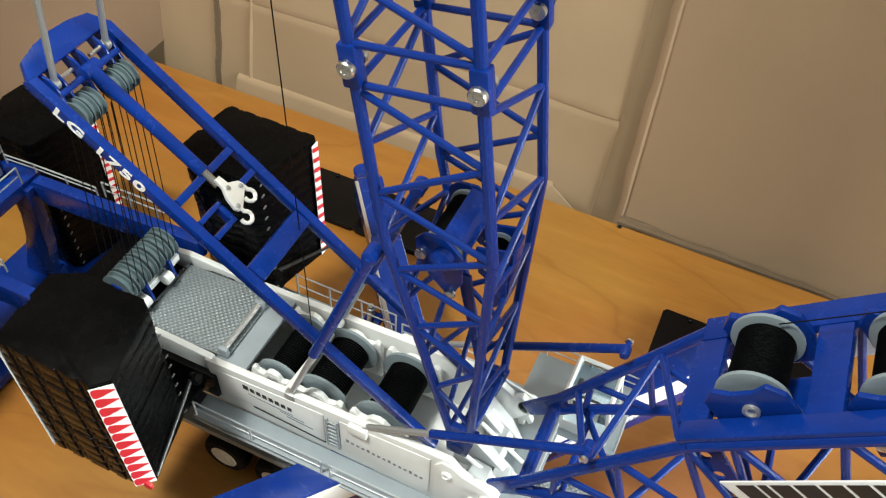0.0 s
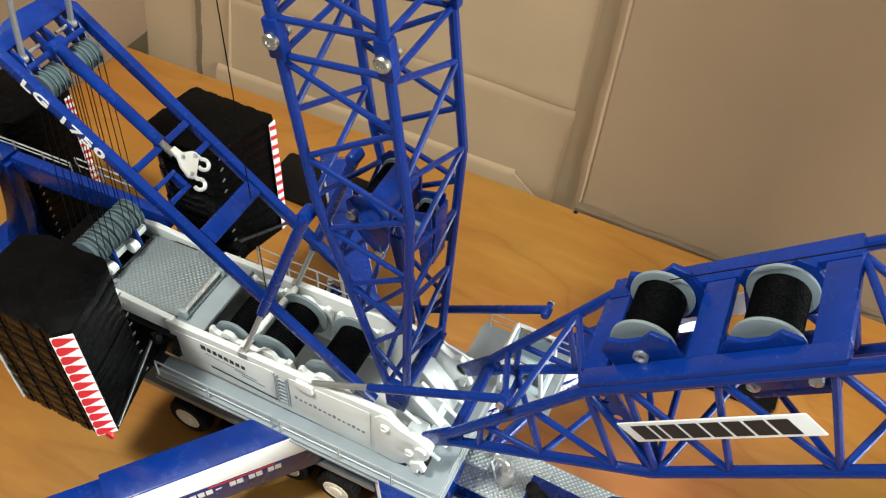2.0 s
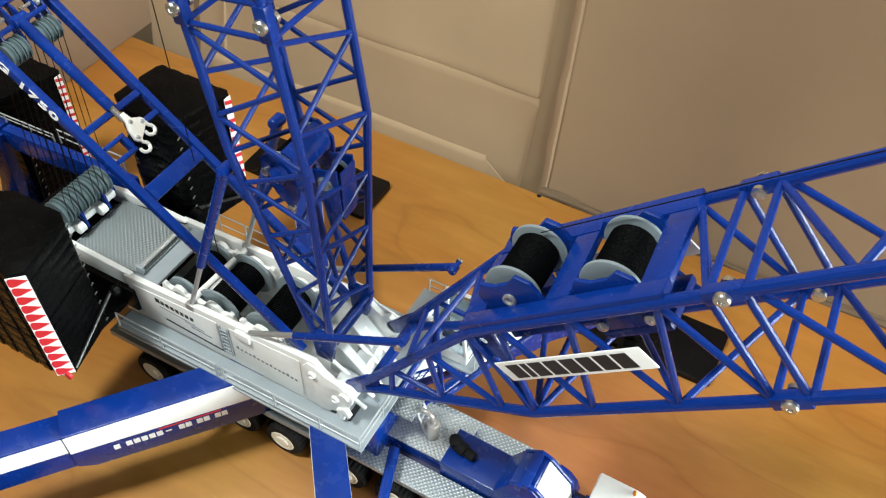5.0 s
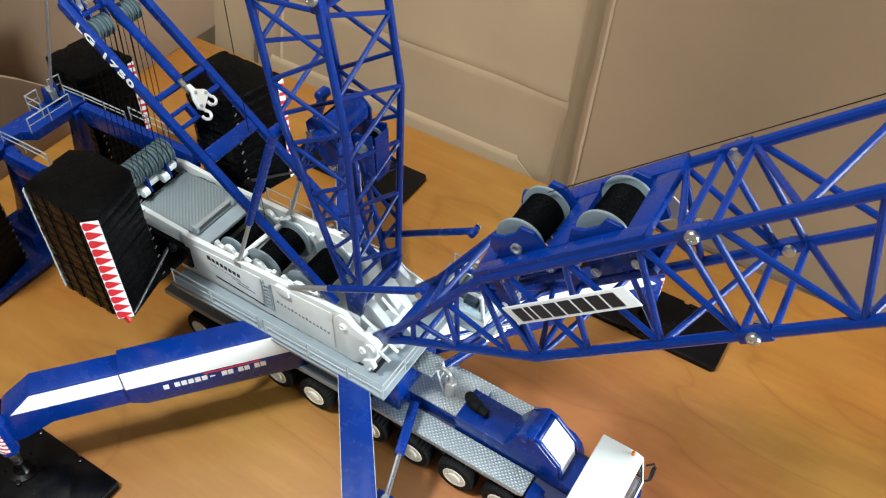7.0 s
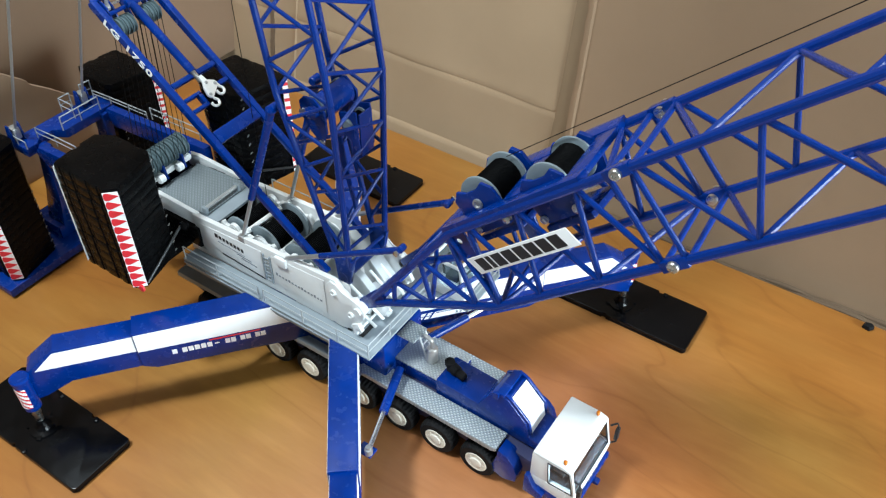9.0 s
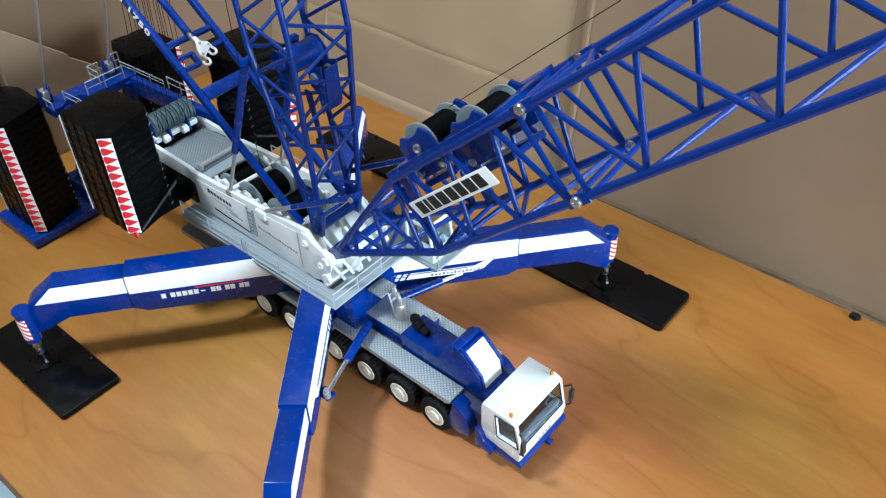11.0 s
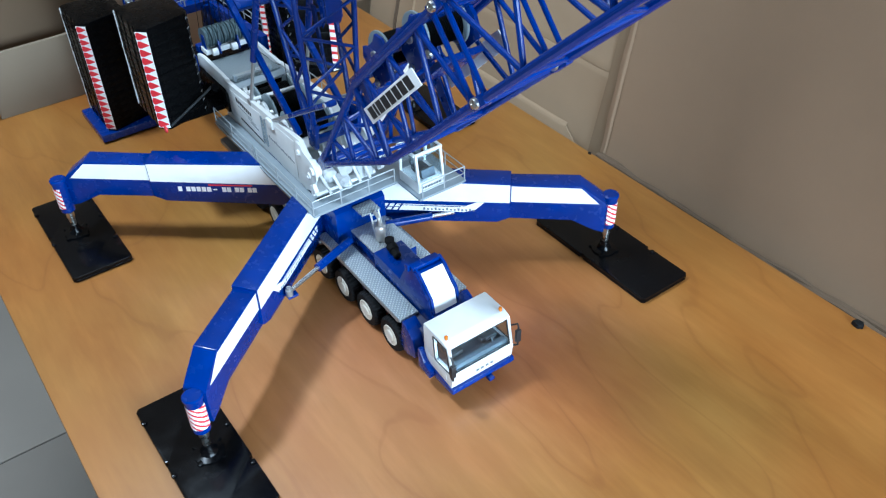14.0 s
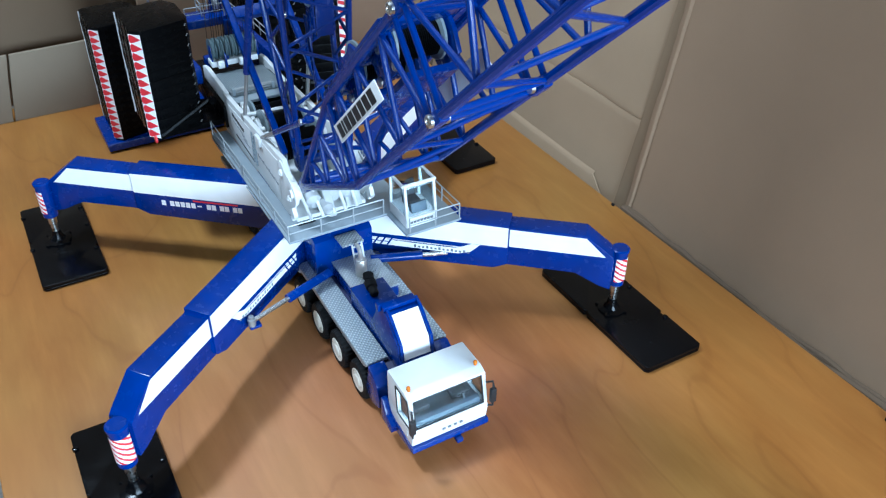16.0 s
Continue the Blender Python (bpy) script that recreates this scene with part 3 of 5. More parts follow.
box(bm, (1.630, -0.130, 0.695), (1.690, 0.100, 0.727), 0.008)
box(bm, (1.615, -0.150, 0.680), (1.655, -0.126, 0.735), 0.006)
part("hood_bar", bm, BLUE, hood)
# exhaust
bm = blank()
lathe(bm, (1.03, 0.02, 0.49), (1.03, 0.02, 1), [(0.038, 0), (0.041, 0.005), (0.041, 0.118), (0.034, 0.130), (0.018, 0.136)], 20)
stack = part("exhaust_silencer", bm, NICKEL, crane, "bright steel silencer")
bm = blank()
sweep(bm, [(1.03, 0.02, 0.61), (1.03, 0.02, 0.66), (1.025, 0.02, 0.685), (1.005, 0.02, 0.70), (0.98, 0.02, 0.705), (0.96, 0.025, 0.695)], 0.016, 12)
part("tailpipe", bm, NICKEL, stack)
# air filter
bm = blank()
lathe(bm, (1.20, 0.0, 0.56), (1.34, -0.02, 0.53), [(0.024, 0), (0.04, 0.01), (0.04, 0.06), (0.03, 0.068), (0.03, 0.12), (0.022, 0.13)], 18)
lathe(bm, (1.19, 0.0, 0.52), (1.19, 0.0, 1), [(0.024, 0), (0.024, 0.05), (0.036, 0.056), (0.036, 0.085), (0.015, 0.092)], 18)
part("air_filter", bm, RUBBER, crane, "black air filter housing")


WZ = 0.12


def wheel(x, side):
    y = side * 0.295
    bm = blank()
    prof = [(0.085, 0.0), (0.125, 0.0), (0.137, 0.012), (0.14, 0.03), (0.14, 0.07), (0.137, 0.088), (0.125, 0.10), (0.085, 0.10)]
    a, b = (x, y, WZ), (x, y - side * 1, WZ)
    lathe(bm, a, b, prof, 112, -0.006)
    w = part("wheel", bm, RUBBER, crane, "black ribbed tyre with cream hub")
    bm = blank()
    lathe(bm, (x, y - side * 0.03, WZ), (x, y + side, WZ), [(0.084, 0), (0.084, 0.032), (0.077, 0.035), (0.068, 0.031), (0.046, 0.032), (0.040, 0.040), (0.02, 0.044)], 24)
    part("rim", bm, CREAM, w, "cream wheel rim")
    for k in range(8):
        c = k * math.tau / 8
        bm = blank()
        q = Vector((x + 0.057 * math.cos(c), y - side * 0.0, WZ + 0.057 * math.sin(c)))
        lathe(bm, q, q + Vector((0, side, 0)), [(0.005, 0), (0.005, 0.005)], 6)
        part("wheel_nut", bm, CREAM, w)


for x in (1.60, 1.27, 0.94, 0.61, 0.14, -0.19, -0.56, -0.90):
    for side in (-1, 1):
        wheel(x, side)

# driver's cab
def driver_cab():
    bm = blank()
    prism(bm, [(1.99, 0.20), (2.30, 0.15), (2.315, 0.26), (2.305, 0.29), (1.99, 0.29)], XZ, -0.262, 0.262, 0.014)
    cab = part("driver_cab", bm, WHITE, crane, "white driver's cab")
    bm = blank()
    prism(bm, [(1.985, 0.50), (2.268, 0.484), (2.262, 0.502), (2.21, 0.522), (1.99, 0.528)], XZ, -0.262, 0.262, 0.010)
    part("roof", bm, WHITE, cab)
    bm = blank()
    box(bm, (1.985, -0.26, 0.28), (2.005, 0.26, 0.50), 0.006)
    part("back_wall", bm, WHITE, cab)
    for y in (-0.262, 0.232):
        for pts in ([(2.288, 0.285), (2.305, 0.285), (2.264, 0.495), (2.246, 0.495)], [(1.99, 0.285), (2.12, 0.285), (2.10, 0.502), (1.99, 0.502)]):
            bm = blank()
            prism(bm, pts, XZ, y, y + 0.03, 0.006)
            part("pillar", bm, WHITE, cab)
        bm = blank()
        prism(bm, [(2.12, 0.288), (2.288, 0.288), (2.247, 0.488), (2.10, 0.494)], XZ, y + 0.012, y + 0.018)
        ob = part("side_window", bm, GLASS, cab)
        ob.visible_shadow = False
    bm = blank()
    prism(bm, [(2.292, 0.29), (2.298, 0.29), (2.256, 0.48), (2.250, 0.48)], XZ, -0.232, 0.232)
    ob = part("windscreen", bm, GLASS, cab)
    ob.visible_shadow = False
    for a, b, w in (((2.300, -0.234, 0.287), (2.300, 0.234, 0.287), 0.006), ((2.261, -0.232, 0.484), (2.261, 0.232, 0.484), 0.006), ((2.300, -0.234, 0.287), (2.261, -0.232, 0.484), 0.006), ((2.300, 0.234, 0.287), (2.261, 0.232, 0.484), 0.006)):
        rod("windscreen_seal", cab, a, b, w, INK)
    for y in (-0.263, 0.263):
        for a, b in (((2.12, y, 0.288), (2.288, y, 0.288)), ((2.10, y, 0.492), (2.247, y, 0.487)), ((2.12, y, 0.288), (2.10, y, 0.492)), ((2.288, y, 0.288), (2.247, y, 0.487))):
            rod("window_seal", cab, a, b, 0.004, INK)
    bm = blank()
    prism(bm, [(2.008, 0.286), (2.29, 0.286), (2.29, 0.292), (2.016, 0.294), (2.014, 0.498), (2.008, 0.498)], XZ, -0.23, 0.23)
    part("cab_lining", bm, CABIN, cab, "blue-grey cab lining")
    bm = blank()
    prism(bm, [(1.95, 0.13), (2.10, 0.10), (2.30, 0.10), (2.325, 0.115), (2.318, 0.152), (2.28, 0.152), (2.0, 0.205), (1.95, 0.2)], XZ, -0.266, 0.266, 0.008)
    part("bumper", bm, BLUE, cab, "blue front bumper")
    for k in range(8):
        y = -0.23 + k * 0.46 / 7
        bm = blank()
        lathe(bm, (2.318, y, 0.13), (3, y, 0.13), [(0.011, 0), (0.011, 0.006), (0.006, 0.008)], 8)
        part("rivet", bm, BLUE, cab)
    bm = blank()
    box(bm, (2.31, 0.02, 0.085), (2.36, 0.065, 0.115), 0.008)
    part("tow_coupling", bm, BLUE, cab)
    # door line, step and handle
    bm = blank()
    box(bm, (2.10, -0.268, 0.20), (2.25, -0.26, 0.285), 0.004)
    part("door", bm, WHITE, cab)
    bm = blank()
    prism(bm, [(1.965, 0.12), (2.10, 0.10), (2.11, 0.165), (2.04, 0.20), (1.99, 0.295), (1.965, 0.295)], XZ, -0.302, -0.262, 0.008)
    part("door_step", bm, BLUE, cab)
    for side in (-1, 1):
        bm = blank()
        y = side * 0.275
        sweep(bm, [(2.29, side * 0.255, 0.44), (2.33, y, 0.47), (2.34, y, 0.44), (2.34, y, 0.28), (2.30, side * 0.258, 0.25)], 0.007, 8)
        box(bm, (2.325, y - 0.02, 0.31), (2.352, y + 0.02, 0.42), 0.008)
        part("mirror", bm, INK, cab, "black wing mirror")
    for y in (-0.227, 0.227):
        bm = blank()
        lathe(bm, (2.20, y, 0.52), (2.20, y, 1), [(0.010, 0), (0.010, 0.012), (0.013, 0.014), (0.012, 0.03), (0.005, 0.036)], 14)
        part("beacon", bm, AMBER, cab, "amber roof beacon")
    for y in (-0.13, 0.13):
        bm = blank()
        box(bm, (2.08, y - 0.055, 0.29), (2.19, y + 0.055, 0.33), 0.015)
        prism(bm, [(2.06, 0.31), (2.09, 0.31), (2.07, 0.44), (2.045, 0.44)], XZ, y - 0.05, y + 0.05, 0.012)
        part("seat", bm, SEAT, cab)
    bm = blank()
    prism(bm, [(2.22, 0.28), (2.285, 0.28), (2.275, 0.32), (2.24, 0.33)], XZ, -0.225, 0.225, 0.01)
    part("dashboard", bm, CABIN, cab)
    bm = blank()
    pts = [Vector((2.225 + 0.018 * math.sin(a), 0.13 + 0.042 * math.cos(a), 0.355 + 0.036 * math.sin(a))) for a in [k * math.tau / 20 for k in range(21)]]
    sweep(bm, pts, 0.006, 6)
    tube(bm, (2.225, 0.13, 0.355), (2.25, 0.13, 0.31), 0.008, 8)
    part("steering_wheel", bm, SEAT, cab)
    for k in range(4):
        bm = blank()
        y = -0.06 + k * 0.04
        box(bm, (2.313, y, 0.208), (2.3165, y + 0.02, 0.222))
        part("lettering_bar", bm, GREYINK, cab)
    return cab


driver_cab()

# ---------------------------------------------------------------- outriggers
HUB = Vector((0.29, 0, 0))


def outrigger(pin, off):
    """off: how far the arm's middle lies beside the line from the slewing centre to the jack."""
    e = (Vector(pin) - HUB)
    L = e.length
    e.normalize()
    w = Vector((-e.y, e.x, 0))

    def at(a, b, h):
        return HUB + e * a + w * (h + off) + Vector((0, 0, b))

    bm = blank()
    prism(bm, [(0.18, 0.36), (1.36, 0.385), (1.45, 0.425), (1.46, 0.44), (1.46, 0.755), (0.18, 0.765)], at, -0.092, 0.092, 0.007)
    arm = part("outrigger", bm, BLUE, crane, "blue telescopic outrigger with a white band")
    bm = blank()
    prism(bm, [(1.42, 0.42), (L - 0.30, 0.42), (L - 0.12, 0.33), (L - 0.04, 0.31), (L - 0.04, 0.575), (L - 0.07, 0.605), (L - 0.25, 0.745), (1.42, 0.735)], at, -0.08, 0.08, 0.007)
    part("sliding_arm", bm, BLUE, arm)
    for s in (-1, 1):
        bm = blank()
        prism(bm, [(0.30, 0.565), (1.455, 0.577), (1.455, 0.742), (0.30, 0.752)], at, s * 0.0925, s * 0.0945)
        part("white_band", bm, DECAL, arm, "white painted band")
        bm = blank()
        prism(bm, [(1.465, 0.58), (L - 0.10, 0.585), (L - 0.245, 0.725), (1.465, 0.725)], at, s * 0.0805, s * 0.0825)
        part("white_band", bm, DECAL, arm, "white painted band")
        if pin[0] > 0:
            # white outline with hatch marks and small grey lettering below the band
            bm = blank()
            prism(bm, [(0.46, 0.475), (1.10, 0.475), (1.19, 0.50), (1.26, 0.572), (1.20, 0.572), (1.12, 0.535), (0.46, 0.535)], at, s * 0.0925, s * 0.0945)
            part("white_outline", bm, DECAL, arm)
            bm = blank()
            prism(bm, [(0.58, 0.520), (1.06, 0.520), (1.12, 0.530), (0.58, 0.530)], at, s * 0.0925, s * 0.0945)
            part("blue_line", bm, BLUE, arm)
            for k in range(3):
                a = 0.47 + k * 0.05
                bm = blank()
                prism(bm, [(a, 0.472), (a + 0.014, 0.472), (a + 0.064, 0.555), (a + 0.05, 0.555)], at, s * 0.0948, s * 0.0955)
                part("hatch_mark", bm, BLUE, arm)
            bm = blank()
            prism(bm, [(0.42, 0.502), (0.60, 0.502), (0.60, 0.508), (0.42, 0.508)], at, s * 0.0948, s * 0.0955)
            part("hatch_mark", bm, BLUE, arm)
            for k in range(14):
                a = 0.78 + k * 0.030
                bm = blank()
                h = 0.016 if k % 3 else 0.024
                prism(bm, [(a, 0.485), (a + 0.016, 0.485), (a + 0.016, 0.485 + h), (a, 0.485 + h)], at, s * 0.0948, s * 0.0955)
                part("lettering_bar", bm, GREYINK, arm)
        else:
            # a row of bars in place of a number, with a small red bar above
            for a in (0.59, 0.63, 0.695, 0.735, 0.80, 0.84, 0.915, 0.965, 1.008, 1.051, 1.094, 1.137, 1.205):
                bm = blank()
                z0, h = (0.487, 0.045) if a != 0.915 else (0.503, 0.012)
                prism(bm, [(a, z0), (a + 0.034, z0), (a + 0.034, z0 + h), (a, z0 + h)], at, s * 0.0925, s * 0.0945)
                part("number_bar", bm, DECAL, arm)
            bm = blank()
            prism(bm, [(0.62, 0.546), (0.98, 0.546), (0.98, 0.559), (0.62, 0.559)], at, s * 0.0925, s * 0.0945)
            part("red_lettering_bar", bm, RED, arm)
    # housing with striped sleeve, rod and foot
    p = Vector((pin[0], pin[1], 0))
    bm = blank()
    lathe(bm, p + Vector((0, 0, 0.27)), p + Vector((0, 0, 1)), [(0.05, 0), (0.058, 0.008), (0.058, 0.29), (0.066, 0.295), (0.066, 0.312), (0.056, 0.32)], 24)
    jack = part("jack_housing", bm, BLUE, arm)
    n, rows = 40, 32
    t = blank()
    ang0 = math.atan2(e.y, e.x)
    verts = []
    for i in range(n + 1):
        a = ang0 - 1.9 + 3.8 * i / n
        verts.append([t.verts.new(p + Vector((0.0605 * math.cos(a), 0.0605 * math.sin(a), 0.32 + 0.2 * j / rows))) for j in range(rows + 1)])
    for i in range(n):
        for j in range(rows):
            f = t.faces.new((verts[i][j], verts[i + 1][j], verts[i + 1][j + 1], verts[i][j + 1]))
            f.material_index = 1 if (j + round(0.6 * i)) % 7 < 3 else 0
    sleeve = part("striped_sleeve", t, DECAL, arm, "red and white striped warning sleeve")
    sleeve.data.materials.append(RED)
    bm = blank()
    lathe(bm, p + Vector((0, 0, 0.10)), p + Vector((0, 0, 1)), [(0.026, 0), (0.026, 0.10), (0.034, 0.105), (0.034, 0.18)], 16)
    part("jack_rod", bm, STEEL, arm, "bright steel jack rod")
    bm = blank()
    lathe(bm, p + Vector((0, 0, 0.031)), p + Vector((0, 0, 1)), [(0.10, 0), (0.10, 0.012), (0.06, 0.02), (0.04, 0.05), (0.034, 0.09), (0.02, 0.1)], 20)
    part("foot", bm, PADBLACK, arm, "black ribbed foot")
    for k in range(4):
        bm = blank()
        m = Matrix.Translation(p + Vector((0, 0, 0.032))) @ Matrix.Rotation(k * math.tau / 4 + 0.6, 4, "Z")
        box(bm, (0.03, -0.016, 0), (0.12, 0.016, 0.014), 0.003, m)
        part("foot_rib", bm, PADBLACK, arm)
    return arm


PINS = ((-1.12, -1.72, 0), (1.705, -1.765, 0), (1.75, 1.70, 0), (-1.09, 1.75, 0))
for q, off in zip(PINS, (-0.10, -0.01, -0.06, -0.01)):
    outrigger(q, off)
# swing cylinders
for side in (-1, 1):
    for x0, x1 in ((0.88, 1.10), (-0.30, -0.52)):
        a, b = Vector((x0, side * 0.16, 0.47)), Vector((x1, side * 0.80, 0.455))
        bm = blank()
        tube(bm, a, lerp(a, b, 0.55), 0.032, 14)
        cyl = part("swing_cylinder", bm, BLUE, crane, "blue hydraulic cylinder with a steel rod")
        rod("piston_rod", cyl, lerp(a, b, 0.5), b, 0.016, STEEL)
        bm = blank()
        lathe(bm, b + Vector((0, 0, -0.03)), b + Vector((0, 0, 1)), [(0.026, 0), (0.026, 0.05), (0.018, 0.055), (0.018, 0.075)], 14)
        part("pin", bm, ROD, cyl)
        bm = blank()
        q = b + Vector((-0.05 if x1 > 0 else 0.05, side * -0.03, 0)) * 0.6
        prism(bm, [(q.x - 0.055, q.y - 0.04), (q.x + 0.055, q.y - 0.04), (q.x + 0.055, q.y + 0.04), (q.x - 0.055, q.y + 0.04)], XY, 0.405, 0.428, 0.006)
        part("arm_lug", bm, BLUE, cyl)
# slewing box
bm = blank()
prism(bm, [(-0.22, 0.36), (0.80, 0.36), (0.80, 0.68), (0.70, 0.74), (-0.12, 0.74), (-0.22, 0.68)], XZ, -0.22, 0.22, 0.012)
part("centre_box", bm, BLUE, crane)
bm = blank()
lathe(bm, (0.29, 0, 0.66), (0.29, 0, 1), [(0.30, 0), (0.30, 0.10)], 40)
part("slewing_ring", bm, ROD, crane)

# ---------------------------------------------------------------- superstructure
bm = blank()
box(bm, (-0.95, -0.26, 0.74), (0.62, 0.26, 0.80), 0.008)
body = part("superstructure", bm, WHITE, crane, "white machinery body with open winch bay")
side_pts = [(-0.855, 1.125), (-0.82, 0.87), (-0.75, 0.79), (0.40, 0.77), (0.50, 0.80), (0.61, 0.90), (0.665, 0.99), (0.665, 1.06), (0.62, 1.10), (0.58, 1.08), (0.52, 1.12), (0.46, 1.19), (0.38, 1.185)]
for y0, y1 in ((-0.272, -0.235), (0.235, 0.272)):
    bm = blank()
    prism(bm, side_pts, XZ, y0, y1, 0.006)
    part("side_wall", bm, WHITE, body)
    # raised panel, black edge line, ladder
    o = y0 if y0 < 0 else y1
    s = -1 if y0 < 0 else 1
    for pts in ([(-0.80, 1.075), (-0.775, 0.90), (-0.19, 0.855), (-0.19, 1.11)], [(-0.10, 1.115), (-0.10, 0.86), (0.37, 0.82), (0.37, 1.14)]):
        bm = blank()
        prism(bm, pts, XZ, min(o, o + s * 0.004), max(o, o + s * 0.004), 0.0015)
        part("raised_panel", bm, WHITE, body)
    bm = blank()
    prism(bm, [(-0.60, 0.872), (-0.19, 0.842), (-0.19, 0.852), (-0.60, 0.882)], XZ, min(o, o + s * 0.005), max(o, o + s * 0.005))
    part("dark_slot", bm, INK, body)
    lad = blank()
    for x in (-0.175, -0.115):
        box(lad, (x, min(o, o + s * 0.012), 0.85), (x + 0.008, max(o, o + s * 0.012), 1.10))
    ladder = part("ladder", lad, GREY, body, "small grey ladder")
    for k in range(7):
        rod("rung", ladder, (-0.172, o + s * 0.008, 0.87 + k * 0.034), (-0.11, o + s * 0.008, 0.87 + k * 0.034), 0.004, GREY)
    # lettering bars
    for x, z, wd, h in ((-0.64, 1.02, 0.034, 0.036), (-0.60, 1.018, 0.026, 0.03), (-0.565, 1.016, 0.026, 0.03), (-0.53, 1.013, 0.026, 0.03), (-0.495, 1.01, 0.026, 0.03), (-0.46, 1.007, 0.026, 0.03),
                        (-0.425, 1.004, 0.026, 0.03), (-0.39, 1.002, 0.026, 0.03), (-0.62, 0.985, 0.30, 0.005), (-0.44, 0.955, 0.16, 0.006), (-0.40, 0.930, 0.17, 0.008)):
        bm = blank()
        prism(bm, [(x, z), (x + wd * 0.85, z - wd * 0.06), (x + wd * 0.85, z + h - wd * 0.06), (x, z + h)], XZ, min(o + s * 0.004, o + s * 0.006), max(o + s * 0.004, o + s * 0.006))
        part("lettering_bar", bm, INK if h > 0.02 else GREYINK, body)
    for k in range(15):
        x = -0.07 + k * 0.028
        bm = blank()
        hh = 0.015 if k % 4 else 0.023
        prism(bm, [(x, 0.955 - k * 0.0022), (x + 0.015, 0.954 - k * 0.0022), (x + 0.015, 0.954 + hh - k * 0.0022), (x, 0.955 + hh - k * 0.0022)], XZ, min(o + s * 0.004, o + s * 0.006), max(o + s * 0.004, o + s * 0.006))
        part("lettering_bar", bm, GREYINK, body)
    # front bearing plate with two bosses and a fork tab
    bm = blank()
    prism(bm, [(0.40, 0.80), (0.395, 1.13), (0.43, 1.175), (0.48, 1.165), (0.53, 1.125), (0.62, 1.10), (0.68, 1.075), (0.705, 1.03), (0.695, 0.965), (0.66, 0.91), (0.60, 0.865), (0.55, 0.80), (0.50, 0.785)], XZ, min(o, o + s * 0.012), max(o, o + s * 0.012), 0.004)
    fp = part("front_plate", bm, WHITE, body)
    for x, z, r in ((0.456, 1.09, 0.024), (0.593, 0.96, 0.024), (0.655, 1.03, 0.03)):
        bm = blank()
        lathe(bm, (x, o + s * 0.012, z), (x, o + s, z), [(r, 0), (r, 0.012), (r * 0.7, 0.016), (r * 0.6, 0.010)], 16)
        part("boss", bm, WHITE, fp)
    bm = blank()
    prism(bm, [(0.60, 0.88), (0.66, 0.92), (0.69, 0.86), (0.672, 0.83), (0.655, 0.86), (0.64, 0.85), (0.65, 0.81), (0.62, 0.80)], XZ, min(o, o + s * 0.03), max(o, o + s * 0.03), 0.004)
    part("fork_tab", bm, WHITE, fp)
    # boom foot boss
    bm = blank()
    lathe(bm, (0.655, s * 0.235, 1.03), (0.655, s * 1, 1.03), [(0.05, 0), (0.05, 0.05), (0.03, 0.055), (0.03, 0.07)], 20)
    part("foot_boss", bm, WHITE, body)
# rear plates of the bay
bm = blank()
prism(bm, [(-1.32, 1.04), (-0.645, 1.09), (-0.645, 1.115), (-1.32, 1.075)], XZ, -0.235, 0.235, 0.006)
part("rear_deck", bm, GREY, body, "grey deck behind the winches")
bm = blank()
prism(bm, [(-1.29, 1.079), (-0.76, 1.1147), (-0.76, 1.1247), (-1.29, 1.089)], XZ, -0.215, 0.215, 0.003)
part("deck_plate", bm, DECKPLATE, body, "scuffed grey deck plate")
# dark smudged rim round the deck plate
rng_rim = random.Random(3)
ring = []
for k in range(120):
    a = k / 30.0
    e, f = int(a), a - int(a)
    px, py = ((f, 0.0), (1.0, f), (1.0 - f, 1.0), (0.0, 1.0 - f))[e]
    grow = rng_rim.uniform(0.0, 0.035) * (0.5 + 0.5 * math.sin(k * 0.35)) if e in (2, 3) else rng_rim.uniform(-0.003, 0.012)
    ring.append((-1.06 + (px - 0.5) * (0.46 + 2 * grow), (py - 0.5) * (0.43 + 2 * grow)))
bm = blank()
prism(bm, ring, lambda a, b, h: Vector((a, b, 1.0975 + (a + 1.06) * 0.0674 + h)), 0.0, 0.004)
part("dark_smudge", bm, INK, body, "dark smudge of paint")
# black block filling the dark area between the guide beams
bm = blank()
box(bm, (-1.80, -0.295, 0.84), (-0.80, 0.295, 1.02), 0.012)
part("rear_box", bm, BLACK, body, "black block behind the deck, between the guide beams")
for sy in (-1, 1):
    bm = blank()
    prism(bm, [(-1.42, 1.02), (-1.42, 1.13), (-1.30, 1.15), (-0.82, 1.13), (-0.82, 1.0)], XZ, min(sy * 0.225, sy * 0.26), max(sy * 0.225, sy * 0.26), 0.008)
    part("rear_cheek", bm, WHITE, body)
rod("deck_bar", body, (-0.785, -0.20, 1.155), (-0.785, 0.13, 1.155), 0.015, ROD)
for y in (-0.2, 0.12):
    bm = blank()
    box(bm, (-0.81, y - 0.012, 1.115), (-0.76, y + 0.012, 1.17), 0.005)
    part("bar_bracket", bm, GREY, body)


